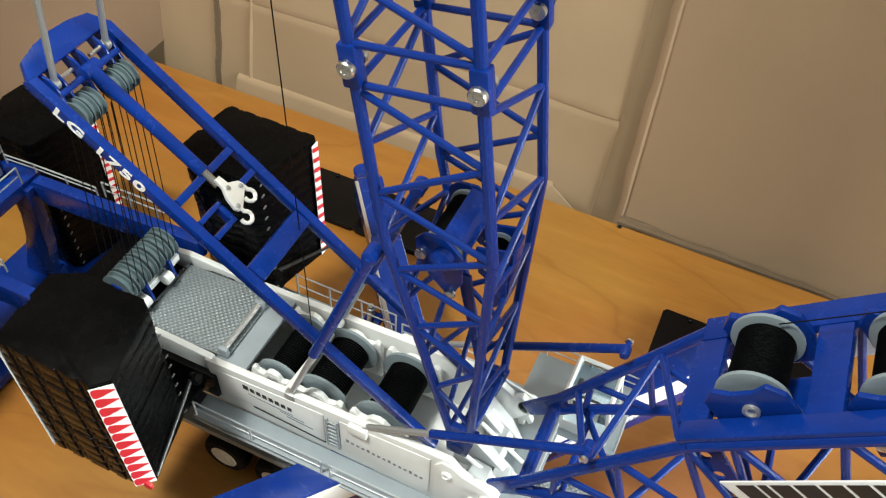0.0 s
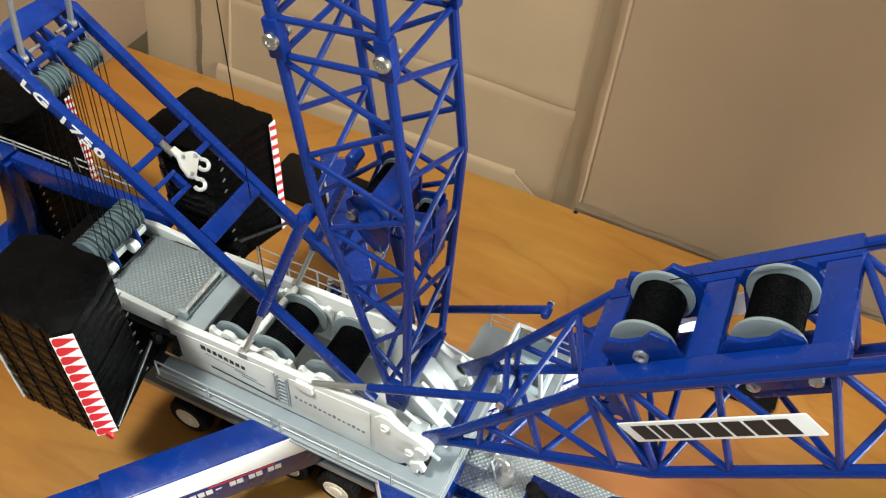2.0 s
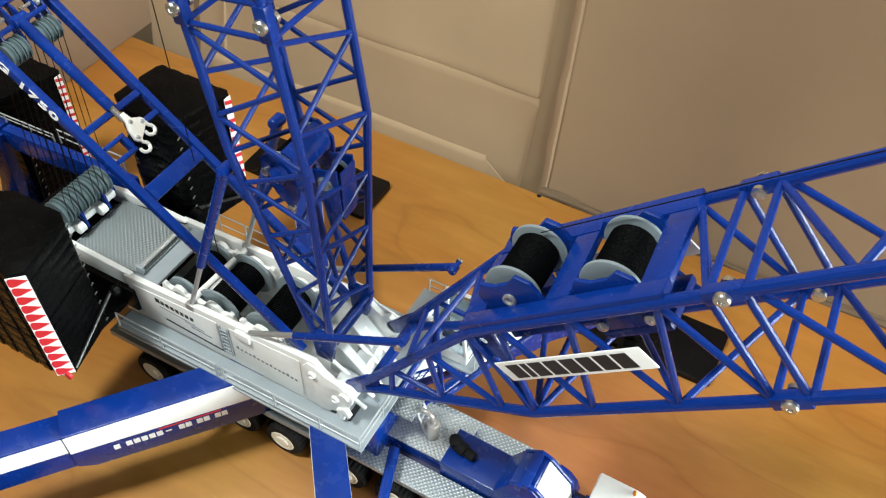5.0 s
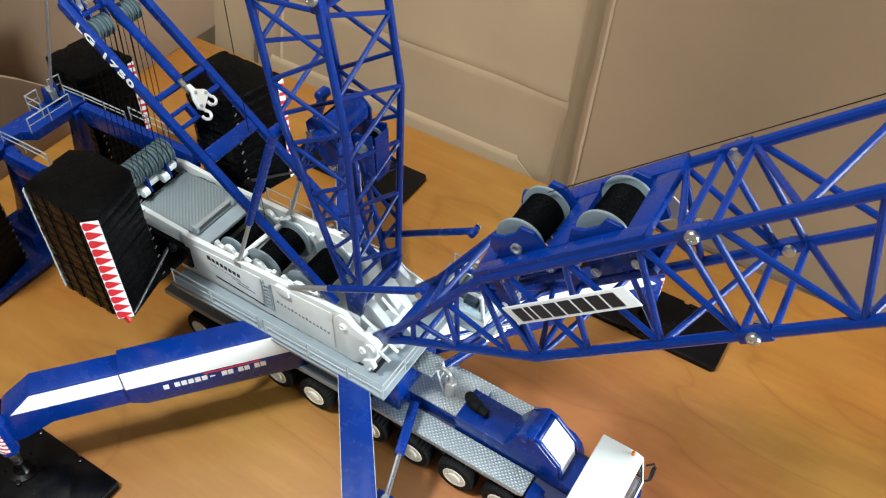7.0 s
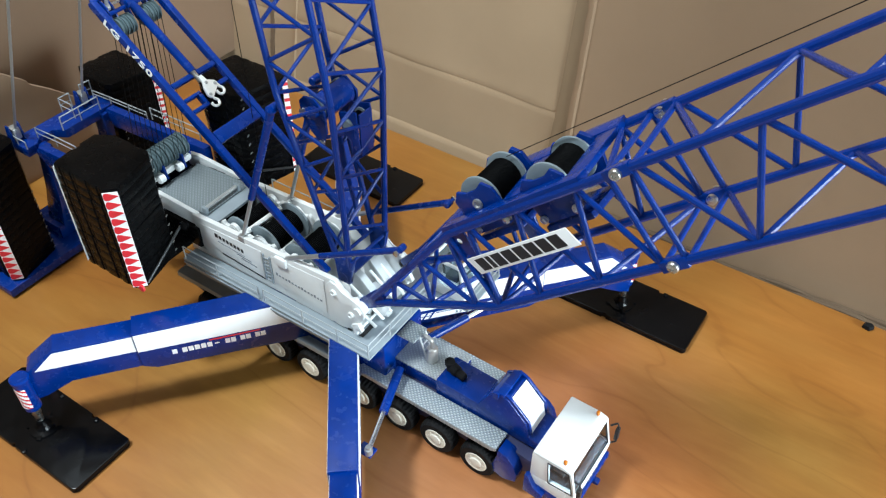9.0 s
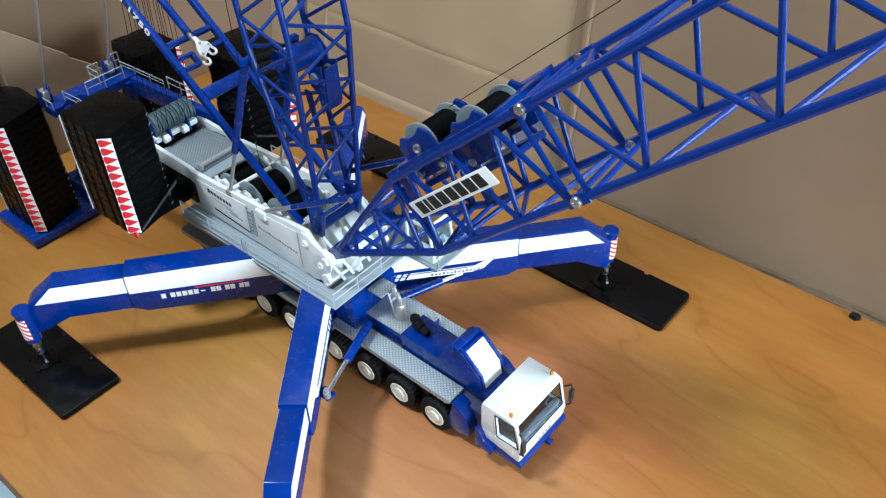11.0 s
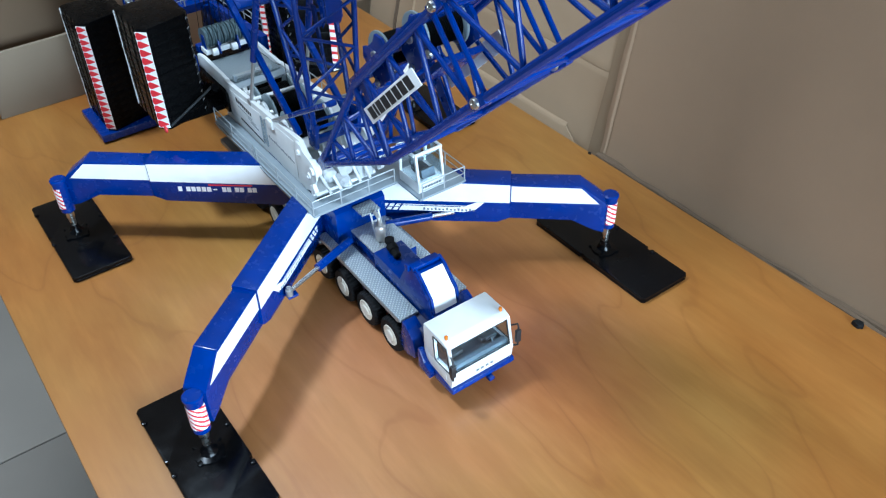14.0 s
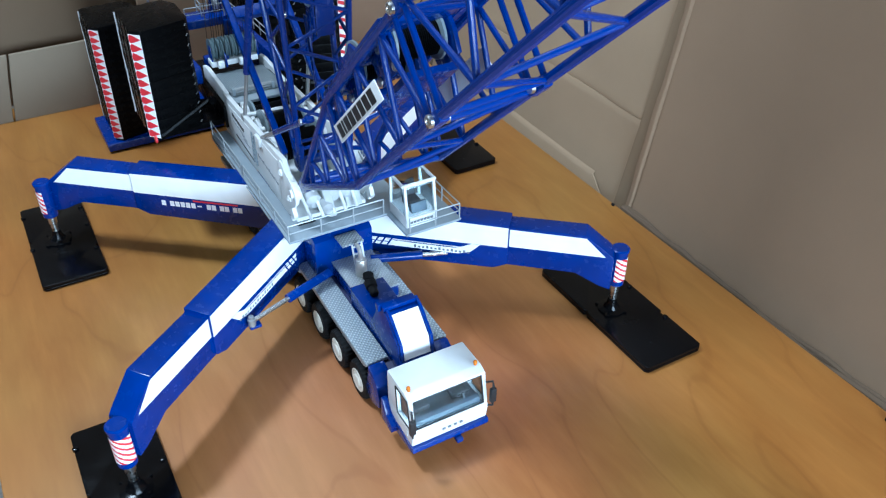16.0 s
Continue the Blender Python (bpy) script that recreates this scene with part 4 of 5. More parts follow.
def drum_winch(name, c, ax, r, half, flange, label):
    """A rope drum with rope layers and two flanges, turning about ax."""
    c, ax = Vector(c), Vector(ax).normalized()
    bm = blank()
    prof = []
    n = 22
    for k in range(n + 1):
        h = 2 * half * k / n
        prof += [(r - 0.004, h), (r + 0.003, h + half / n)] if k < n else [(r - 0.004, h)]
    lathe(bm, c - ax * half, c + ax, prof, 28)
    d = part(name, bm, ROPE, crane, label)
    for s in (-1, 1):
        bm = blank()
        q = c + ax * half * s
        lathe(bm, q, q + ax * s, [(flange - 0.012, 0), (flange, 0.004), (flange, 0.018), (flange - 0.012, 0.022), (flange * 0.55, 0.014), (0.035, 0.016), (0.03, 0.034)], 36)
        part("flange", bm, FLANGE, d, "light grey drum flange")
    return d


UPY = Vector((0, 1, 0))
for x, z, r in ((-0.51, 1.05, 0.072), (-0.27, 1.05, 0.10), (0.06, 1.05, 0.10)):
    drum_winch("winch", (x, 0.0, z), UPY, r, 0.14, r + 0.045, "black rope wound on a grey drum")
    for s in (-1, 1):
        bm = blank()
        wv = 0.125 if r < 0.08 else 0.155
        top = [(-1.0, 1.055), (-0.92, 1.105), (-0.78, 1.118), (-0.66, 1.092), (-0.40, 1.084), (-0.22, 1.118), (0.0, 1.128), (0.22, 1.118), (0.40, 1.084), (0.66, 1.092), (0.78, 1.118), (0.92, 1.105), (1.0, 1.055)]
        pts = [(x + wv * a, z2 + 0.018) for a, z2 in top] + [(x + wv, 0.85), (x - wv, 0.85)]
        prism(bm, pts, XZ, min(s * 0.178, s * 0.208), max(s * 0.178, s * 0.208), 0.006)
        cheek = part("bearing_cheek", bm, WHITE, body)
        bm = blank()
        lathe(bm, (x, s * 0.208, 1.085), (x, s, 1.085), [(0.034, 0), (0.034, 0.006), (0.026, 0.010), (0.024, 0.004)], 18)
        part("bearing", bm, ROD, cheek)
        bm = blank()
        lathe(bm, (x, s * 0.2125, 1.085), (x, s, 1.085), [(0.023, 0), (0.020, 0.004), (0.006, 0.006)], 16)
        part("bearing_cap", bm, RUBBER, cheek)
        for dx in (-0.8, 0.8):
            bm = blank()
            lathe(bm, (x + wv * dx, s * 0.208, 1.075), (x + wv * dx, s, 1.075), [(0.010, 0), (0.010, 0.006), (0.005, 0.008)], 8)
            part("bolt", bm, STEEL, cheek)
# struts across the bay
for x in (-0.40,):
    rod("bay_strut", body, (x, -0.235, 1.12), (x + 0.03, 0.235, 1.12), 0.02, WHITE)

# hydraulic gear at the boom foot
for k, (x, y, z, r, dx) in enumerate(((0.50, -0.12, 0.90, 0.06, 0.10), (0.52, 0.02, 0.92, 0.055, 0.09), (0.50, 0.13, 0.90, 0.06, 0.1), (0.60, -0.05, 0.86, 0.05, 0.08))):
    bm = blank()
    lathe(bm, (x, y, z), (x + 0.3, y, z - 0.06), [(r * 0.6, 0), (r, 0.01), (r, dx), (r * 0.7, dx + 0.015), (r * 0.5, dx + 0.03)], 18)
    part("swing_motor", bm, PALEGREY, body, "pale grey slewing motor")
bm = blank()
prism(bm, [(0.40, 0.80), (0.72, 0.80), (0.70, 0.86), (0.50, 1.06), (0.40, 1.10)], XZ, -0.06, 0.0, 0.012)
prism(bm, [(0.40, 0.80), (0.66, 0.80), (0.60, 0.92), (0.46, 1.08), (0.40, 1.10)], XZ, 0.10, 0.22, 0.012)
part("front_block", bm, PALEGREY, body)
for k in range(5):
    rod("hydraulic_pipe", body, (0.42 + 0.02 * k, -0.2 + 0.09 * k, 1.02), (0.72, -0.19 + 0.085 * k, 0.83), 0.012, WHITE)

# ---------------------------------------------------------------- side platform and railings
bm = blank()
prism(bm, [(-0.90, -0.40), (0.82, -0.40), (0.82, 0.33), (1.12, 0.33), (1.12, 0.76), (0.56, 0.76), (0.56, -0.27), (-0.90, -0.27)], XY, 0.752, 0.772, 0.004)
plat = part("platform", bm, GREY, crane, "grey walkway platform")
for x0, x1, y0, y1 in ((0.535, 0.572, -0.275, -0.235), (0.638, 0.672, -0.275, -0.145)):
    bm = blank()
    box(bm, (x0, y0, 0.770), (x1, y1, 0.7745))
    part("slot", bm, INK, plat, "dark slot in the platform")
for k in range(3):
    bm = blank()
    z = 0.74 - 0.025 * k
    box(bm, (-0.90, -0.405 + 0.01 * k, z - 0.012), (0.60, -0.30, z), 0.003)
    part("edge_plate", bm, GREY, plat)
bm = blank()
box(bm, (-0.95, 0.27, 0.752), (0.56, 0.515, 0.772), 0.004)
part("far_walkway", bm, GREY, plat)
railing("railing", plat, [(-0.88, -0.395, 0.77), (-0.55, -0.395, 0.77), (-0.15, -0.395, 0.77)], 0.12)
railing("railing", plat, [(-0.10, -0.395, 0.77), (0.25, -0.395, 0.77), (0.55, -0.395, 0.77), (0.81, -0.395, 0.77), (0.81, -0.16, 0.77), (0.81, 0.08, 0.77), (0.81, 0.31, 0.77)], 0.12)
railing("railing", plat, [(1.11, 0.36, 0.77), (1.11, 0.56, 0.77), (1.11, 0.75, 0.77), (0.86, 0.75, 0.77), (0.60, 0.75, 0.77)], 0.12)
railing("railing", plat, [(-0.82, 0.50, 0.77), (-0.61, 0.50, 0.77), (-0.41, 0.50, 0.77), (-0.20, 0.50, 0.77)], 0.185)
railing("railing", plat, [(-0.16, 0.50, 0.77), (0.06, 0.50, 0.77), (0.28, 0.50, 0.77)], 0.13)
# step below the platform
bm = blank()
box(bm, (0.80, -0.07, 0.685), (0.94, 0.09, 0.70), 0.003)
part("step_plate", bm, TREAD, crane)
for y in (0.0, 0.07):
    rod("ladder_side", plat, (0.94, y, 0.69), (1.0, y, 0.49), 0.007, WHITE)
for k in range(4):
    rod("ladder_rung", plat, lerp((0.94, 0, 0.69), (1.0, 0, 0.49), k / 4 + 0.1), lerp((0.94, 0.07, 0.69), (1.0, 0.07, 0.49), k / 4 + 0.1), 0.006, WHITE)


def operator_cab():
    x0, x1, y0, y1 = 0.80, 1.06, 0.36, 0.60
    bm = blank()
    box(bm, (x0, y0, 0.773), (x1, y1, 0.86), 0.008)
    cab = part("operator_cab", bm, WHITE, crane, "white operator's cab with large windows")
    bm = blank()
    prism(bm, [(x0, 1.075), (x1 - 0.03, 1.065), (x1 - 0.03, 1.085), (x0, 1.10)], XZ, y0, y1, 0.006)
    ob = part("roof_pane", bm, GLASS, cab)
    ob.visible_shadow = False
    for a, b in (((x0, y0), (x1 - 0.04, y0)), ((x1 - 0.04, y0), (x1 - 0.04, y1)), ((x1 - 0.04, y1), (x0, y1)), ((x0, y1), (x0, y0))):
        rod("roof_frame", cab, (*a, 1.088), (*b, 1.088), 0.013, WHITE)
    for x, xx in ((x0, x0), (x1 - 0.02, x1 - 0.05)):
        for y in (y0, y1 - 0.02):
            bm = blank()
            prism(bm, [(x, 0.85), (x + 0.02, 0.85), (xx + 0.02, 1.08), (xx, 1.08)], XZ, y, y + 0.02, 0.003)
            part("pillar", bm, WHITE, cab)
    for pts, a, b in (([(x0 + 0.02, 0.86), (x1 - 0.02, 0.86), (x1 - 0.05, 1.075), (x0 + 0.02, 1.08)], y0 + 0.008, y0 + 0.012), ([(x0 + 0.02, 0.86), (x1 - 0.02, 0.86), (x1 - 0.05, 1.075), (x0 + 0.02, 1.08)], y1 - 0.012, y1 - 0.008),
                      ([(x1 - 0.012, 0.86), (x1 - 0.008, 0.86), (x1 - 0.038, 1.07), (x1 - 0.042, 1.07)], y0 + 0.02, y1 - 0.02)):
        bm = blank()
        prism(bm, pts, XZ, a, b)
        ob = part("pane", bm, GLASS, cab)
        ob.visible_shadow = False
    bm = blank()
    box(bm, (x0 + 0.06, y0 + 0.07, 0.862), (x0 + 0.16, y1 - 0.07, 0.91), 0.012)
    prism(bm, [(x0 + 0.04, 0.90), (x0 + 0.07, 0.90), (x0 + 0.055, 1.02), (x0 + 0.03, 1.02)], XZ, y0 + 0.07, y1 - 0.07, 0.01)
    part("seat", bm, SEAT, cab)
    bm = blank()
    prism(bm, [(x1 - 0.08, 0.862), (x1 - 0.03, 0.862), (x1 - 0.05, 0.93), (x1 - 0.07, 0.93)], XZ, y0 + 0.06, y1 - 0.06, 0.006)
    part("console", bm, CABIN, cab)
    for k in range(7):
        bm = blank()
        y = y0 + 0.03 + 0.026 * k
        box(bm, (x1, y, 0.805), (x1 + 0.003, y + 0.02, 0.822))
        part("lettering_bar", bm, GREYINK, cab)


operator_cab()

# ---------------------------------------------------------------- lattice work
def joint(parent, p, ax, side):
    """A lug pair with a bright screw across it."""
    p, ax = Vector(p), Vector(ax).normalized()
    bm = blank()
    m = Matrix.Translation(p) @ Vector(ax).to_track_quat("X", "Z").to_matrix().to_4x4()
    box(bm, (-0.075, -0.026, -0.03), (0.075, 0.026, 0.03), 0.01, m)
    lug = part("joint_lug", bm, BLUE, parent)
    s = Vector((0, side, 0))
    bm = blank()
    lathe(bm, p - s * 0.055, p + s, [(0.010, 0), (0.027, 0.002), (0.027, 0.022), (0.014, 0.024), (0.014, 0.08), (0.030, 0.082), (0.030, 0.096), (0.025, 0.102), (0.012, 0.103), (0.010, 0.097)], 20)
    part("joint_screw", bm, STEEL, lug, "bright cross-head screw")


# ---------------------------------------------------------------- main boom
FOOT = Vector((0.69, 0, 1.085))
EL = math.radians(42.6)
BD, BN = Vector((math.cos(EL), 0, math.sin(EL))), Vector((-math.sin(EL), 0, math.cos(EL)))


def B(d, y, n):
    """A point d along the boom, y across it and n above its axis; the far side opens and rises a little towards the head."""
    far = max(0.0, y) * min(1.0, max(0.0, (d - 0.1) / 0.95))
    return FOOT + BD * d + BN * (n + 0.14 * far) + Vector((0, y + 0.22 * far, 0))


HB, WB = 0.253, 0.240


def corners(d, h, w):
    return [B(d, -w, h), B(d, -w, -h), B(d, w, -h), B(d, w, h)]


bm = blank()
tube(bm, B(0.13, -0.228, 0), B(0.13, 0.228, 0), 0.03, 14)
boom = part("lattice_boom", bm, BLUE, crane, "blue tubular lattice boom")
for s in (-1, 1):
    bm = blank()
    prism(bm, [(-0.05, -0.04), (0.16, -0.065), (0.20, 0.0), (0.16, 0.065), (-0.05, 0.04)], lambda a, b, h: B(a, h, b), min(s * 0.212, s * 0.236), max(s * 0.212, s * 0.236), 0.008)
    part("foot_plate", bm, BLUE, boom)
KINK, J1, J2, J3 = 1.09, 2.285, 4.255, 6.2
RC, RB = 0.0255, 0.0155
WF = 0.226
foot_c = [B(0.1, -WF, 0.02), B(0.1, -WF, -0.02), B(0.1, WF, -0.02), B(0.1, WF, 0.02)]
k_c = corners(KINK, HB, WB)
for c0, c1 in ((foot_c, k_c), (k_c, corners(J1 - 0.06, HB, WB)), (corners(J1 + 0.06, HB, WB), corners(J2 - 0.06, HB, WB)), (corners(J2 + 0.06, HB, WB), corners(J3, HB, WB))):
    for a, b in zip(c0, c1):
        rod("chord", boom, a, b, RC, BLUE)


def chord_at(d, top, side):
    """The place on one of the four chords at the way d along the boom."""
    h = HB if d >= KINK else lerp((0.02, 0, 0), (HB, 0, 0), (d - 0.1) / (KINK - 0.1)).x
    w = WB if d >= KINK else lerp((WF, 0, 0), (WB, 0, 0), (d - 0.1) / (KINK - 0.1)).x
    return B(d, side * w, h if top else -h)


def zigzag(nodes, first_top, side):
    for k, (a, b) in enumerate(zip(nodes, nodes[1:])):
        top = first_top ^ (k % 2 == 1)
        rod("brace", boom, chord_at(a, top, side), chord_at(b, not top, side), RB, BLUE)


def zigzag_across(nodes, top):
    for k, (a, b) in enumerate(zip(nodes, nodes[1:])):
        s = -1 if k % 2 else 1
        rod("brace", boom, chord_at(a, top, s), chord_at(b, top, -s), RB, BLUE)


def straight(d, tops=(True, False)):
    for top in tops:
        rod("brace", boom, chord_at(d, top, -1), chord_at(d, top, 1), RB, BLUE)


for s in (-1, 1):
    zigzag((0.26, 0.39, 0.58, 0.73, 0.93, 1.07, 1.11, 1.25, 1.43, 1.62, 1.84, 2.02, 2.22), False, s)
    rod("brace", boom, chord_at(2.22, True, s), chord_at(2.22, False, s), RB, BLUE)
    rod("brace", boom, chord_at(2.35, True, s), chord_at(2.35, False, s), RB, BLUE)
    zigzag((2.38, 2.706, 2.985, 3.36, 3.66, 3.98, 4.18), True, s)
    zigzag((4.33, 4.65, 4.95, 5.3, 5.6, 5.9, 6.15), True, s)
zigzag_across((0.30, 0.55, 0.80, 1.05), True)
zigzag_across((0.26, 0.58, 0.93, 1.11, 1.43, 1.84, 2.22), False)
zigzag_across((2.04, 2.22), True)
for top in (True, False):
    zigzag_across((2.36, 2.706, 2.985, 3.36, 3.66, 3.98, 4.18), top)
    zigzag_across((4.33, 4.65, 4.95, 5.3, 5.6, 5.9, 6.15), top)
for d in (0.30, 1.10, 2.22, 2.36, 4.18, 4.33):
    straight(d, (True, False) if d > 1.2 else (False,))
for d in (J1, J2):
    for s in (-1, 1):
        for n in (-1, 1):
            joint(boom, B(d, s * WB, n * HB), BD, s)
# winch frame on the back of the foot section
BPL = lambda a, b, h: B(a, b, h)  # noqa: E731
for y0, y1 in ((-0.25, -0.165), (0.165, 0.25)):
    bm = blank()
    prism(bm, [(1.06, y0), (2.07, y0), (2.07, y1), (1.06, y1)], BPL, HB + 0.005, HB + 0.045, 0.006)
    part("winch_frame", bm, BLUE, boom, "blue winch frame plate")
for d0, d1 in ((1.04, 1.16), (1.50, 1.62), (1.95, 2.07)):
    bm = blank()
    prism(bm, [(d0, -0.165), (d1, -0.165), (d1, 0.165), (d0, 0.165)], BPL, HB + 0.008, HB + 0.042, 0.006)
    part("winch_crossbar", bm, BLUE, boom)
for d, dn in ((1.335, 0.0), (1.785, -0.07)):
    drum_winch("boom_winch", B(d, 0.012, 0.335 + dn), UPY, 0.096, 0.120, 0.126, "black rope wound on a grey boom drum")
    for s in (-1, 1):
        bm = blank()
        pts = [(d - 0.14, 0.28), (d - 0.15, 0.375), (d - 0.10, 0.425), (d - 0.045, 0.40), (d + 0.035, 0.40), (d + 0.09, 0.425), (d + 0.14, 0.375), (d + 0.15, 0.28), (d + 0.12, 0.16), (d - 0.12, 0.16)]
        prism(bm, pts, lambda a, b, h: B(a, h, b + dn), min(s * 0.139, s * 0.161), max(s * 0.139, s * 0.161), 0.006)
        ch = part("winch_cheek", bm, BLUE, boom)
        bm = blank()
        q = B(d, s * 0.162, 0.325 + dn)
        lathe(bm, q, q + Vector((0, s, 0)), [(0.03, 0), (0.03, 0.012), (0.02, 0.014), (0.012, 0.006)], 18)
        part("bearing_cap", bm, ROD, ch)
    bm = blank()
    box(bm, (-0.155, -0.14, -0.02), (0.155, 0.14, 0.02), 0.01, Matrix.Translation(B(d, 0, 0.12 + dn)) @ Matrix.Rotation(-EL, 4, "Y"))
    part("winch_tray", bm, BLUE, boom)
    for a in (-0.11, 0.11):
        bm = blank()
        q = B(d + a, -0.14, 0.19 + dn)
        lathe(bm, q, q - UPY, [(0.025, 0), (0.025, 0.03), (0.015, 0.035)], 12)
        part("roller", bm, STEEL, boom)
# gusset with round holes
for s in (-1, 1):
    bm = blank()
    holed_plate(bm, [(1.045, 0.25), (1.19, 0.25), (1.165, 0.02), (1.125, -0.24), (1.06, -0.24), (1.075, 0.02)], [(1.115, 0.185, 0.022), (1.112, 0.075, 0.022), (1.10, -0.05, 0.018)], lambda a, b, h: B(a, h, b), s * 0.234, s * 0.222)
    part("gusset", bm, BLUE, boom, "blue gusset plate with round holes")
# name board: a white board with dark slanted bars


def sign(s):
    bm = blank()
    prism(bm, [(1.13, 0.09), (1.165, -0.02), (1.895, -0.02), (1.865, 0.09)], lambda a, b, h: B(a, h, b), min(s * 0.268, s * 0.275), max(s * 0.268, s * 0.275), 0.002)
    sg = part("name_board", bm, DECAL, boom, "white board with black block marks")
    a = 1.195
    for wd in (0.066, 0.030, 0.068, 0.072, 0.072, 0.068, 0.072, 0.072):
        bm = blank()
        prism(bm, [(a + 0.012, -0.004), (a + 0.012 + wd, -0.004), (a + wd - 0.012, 0.074), (a - 0.012, 0.074)], lambda a_, b_, h: B(a_, h, b_), min(s * 0.276, s * 0.2775), max(s * 0.276, s * 0.2775))
        part("block_mark", bm, INK, sg)
        a += wd + 0.0135


sign(-1)
sign(1)
# backstop cylinders between superstructure and boom
for s in (-1, 1):
    a, b = Vector((0.0, s * 0.26, 1.13)), Vector((1.0, s * 0.262, 1.735))
    bm = blank()
    tube(bm, lerp(a, b, 0.36), b, 0.021, 14)
    bs = part("boom_backstop", bm, BLUE, crane, "blue boom backstop tube with steel rod")
    rod("backstop_rod", bs, a, lerp(a, b, 0.4), 0.016, ROD)
    bm = blank()
    q = b + Vector((0, s * -0.045, 0))
    lathe(bm, q, q + Vector((0, s, 0)), [(0.018, 0), (0.022, 0.008), (0.022, 0.050), (0.016, 0.055), (0.012, 0.058), (0.012, 0.075)], 18)
    part("backstop_pin", bm, BLUE, bs)
    bm = blank()
    lathe(bm, q + Vector((0, s * 0.078, 0)), q + Vector((0, s, 0)), [(0.018, 0), (0.018, 0.012), (0.01, 0.014)], 14)
    part("pin_end", bm, STEEL, bs)
    bm = blank()
    box(bm, (-0.05, s * 0.275 - 0.02, 1.08), (0.05, s * 0.275 + 0.02, 1.15), 0.01)
    part("backstop_bracket", bm, WHITE, bs)

# ---------------------------------------------------------------- derrick mast
MK = Vector((0.305, 0.042, 2.467))
ML = math.radians(8.0)
MU, MP = Vector((-math.sin(ML), 0, math.cos(ML))), Vector((math.cos(ML), 0, math.sin(ML)))


def M(u, p, y):
    return MK + MU * u + MP * p + Vector((0, y, 0))


def mcorners(u, p, y):
    return [M(u, -p, -y), M(u, p, -y), M(u, p, y), M(u, -p, y)]


bm = blank()
tube(bm, (0.45, -0.17, 1.13), (0.45, 0.235, 1.13), 0.035, 14)
mast = part("derrick_mast", bm, BLUE, crane, "blue tubular lattice derrick mast")
for s in (-1, 1):
    bm = blank()
    prism(bm, [(0.38, 1.30), (0.40, 1.08), (0.50, 1.08), (0.54, 1.30)], XZ, -0.165 if s < 0 else 0.195, -0.13 if s < 0 else 0.23, 0.008)
    part("foot_plate", bm, BLUE, mast)
mf = [Vector((0.41, -0.15, 1.22)), Vector((0.50, -0.15, 1.22)), Vector((0.51, 0.215, 1.22)), Vector((0.42, 0.215, 1.22))]
PM, YM = 0.207, 0.236
mk = mcorners(0, PM, YM)
U1, U2, U3 = 0.70, 3.0, 5.2
for c0, c1 in ((mf, mk), (mk, mcorners(U1 - 0.05, PM, YM)), (mcorners(U1 + 0.05, PM, YM), mcorners(U2 - 0.05, PM, YM)), (mcorners(U2 + 0.05, PM, YM), mcorners(U3, PM, YM))):
    for a, b in zip(c0, c1):
        rod("chord", mast, a, b, 0.0205, BLUE)


def mast_chord(i, s):
    """A place on chord i of the mast: s above the knee in decimetres, or below it as minus a share of the foot's length."""
    return M(s, (-PM, PM, PM, -PM)[i], (-YM, -YM, YM, YM)[i]) if s >= 0 else lerp(mk[i], mf[i], -s)


def mast_zigzag(nodes, first):
    for f in range(4):
        ij = (f, (f + 1) % 4)
        for k, (a, b) in enumerate(zip(nodes, nodes[1:])):
            rod("brace", mast, mast_chord(ij[(k + first) % 2], a), mast_chord(ij[(k + first + 1) % 2], b), 0.0125, BLUE)


def mast_ring(s):
    for f in range(4):
        rod("brace", mast, mast_chord(f, s), mast_chord((f + 1) % 4, s), 0.0125, BLUE)


mast_zigzag((0.61, 0.405, 0.195, 0.0, -0.14, -0.27, -0.40, -0.55, -0.72, -0.90), 0)
mast_zigzag([0.79 + 0.2 * k for k in range(11)], 1)
mast_zigzag([3.08 + 0.2 * k for k in range(11)], 1)
for s in (0.63, 0.77, -0.97, U2 - 0.07, U2 + 0.07, U3):
    mast_ring(s)
for u in (U1, U2):
    for s in (-1, 1):
        for p in (-1, 1):
            joint(mast, M(u, p * PM, s * YM), MU, s)
# winch inside the mast knee: a rope drum under a half-round cover, and a small drum on two plates
WC = Vector((0.275, 0.06, 2.325))
drum_winch("mast_winch", WC, UPY, 0.068, 0.105, 0.078, "dark rope drum inside the mast foot")
bm = blank()
arc = [math.radians(-75 + 165 * k / 14) for k in range(15)]
prism(bm, [(WC.x + 0.090 * math.cos(q), WC.z + 0.090 * math.sin(q)) for q in arc] + [(WC.x + 0.082 * math.cos(q), WC.z + 0.082 * math.sin(q)) for q in arc[::-1]], XZ, WC.y - 0.125, WC.y + 0.125)
part("winch_cover", bm, BLUE, mast)
for y in (-0.155, 0.14):
    bm = blank()
    y += WC.y
    prism(bm, [(0.175, 2.36), (0.185, 2.26), (0.25, 2.17), (0.33, 2.10), (0.37, 2.20), (0.365, 2.34), (0.29, 2.41), (0.21, 2.40)], XZ, y, y + 0.015, 0.004)
    pl = part("mast_plate", bm, BLUE, mast)
    for x, z in ((0.205, 2.30), (0.33, 2.13)):
        bm = blank()
        e = y - 0.001 if y < 0 else y + 0.016
        lathe(bm, (x, e, z), (x, e + math.copysign(1, e), z), [(0.022, 0), (0.022, 0.016), (0.012, 0.02)], 14)
        part("plate_screw", bm, STEEL, pl)
bm = blank()
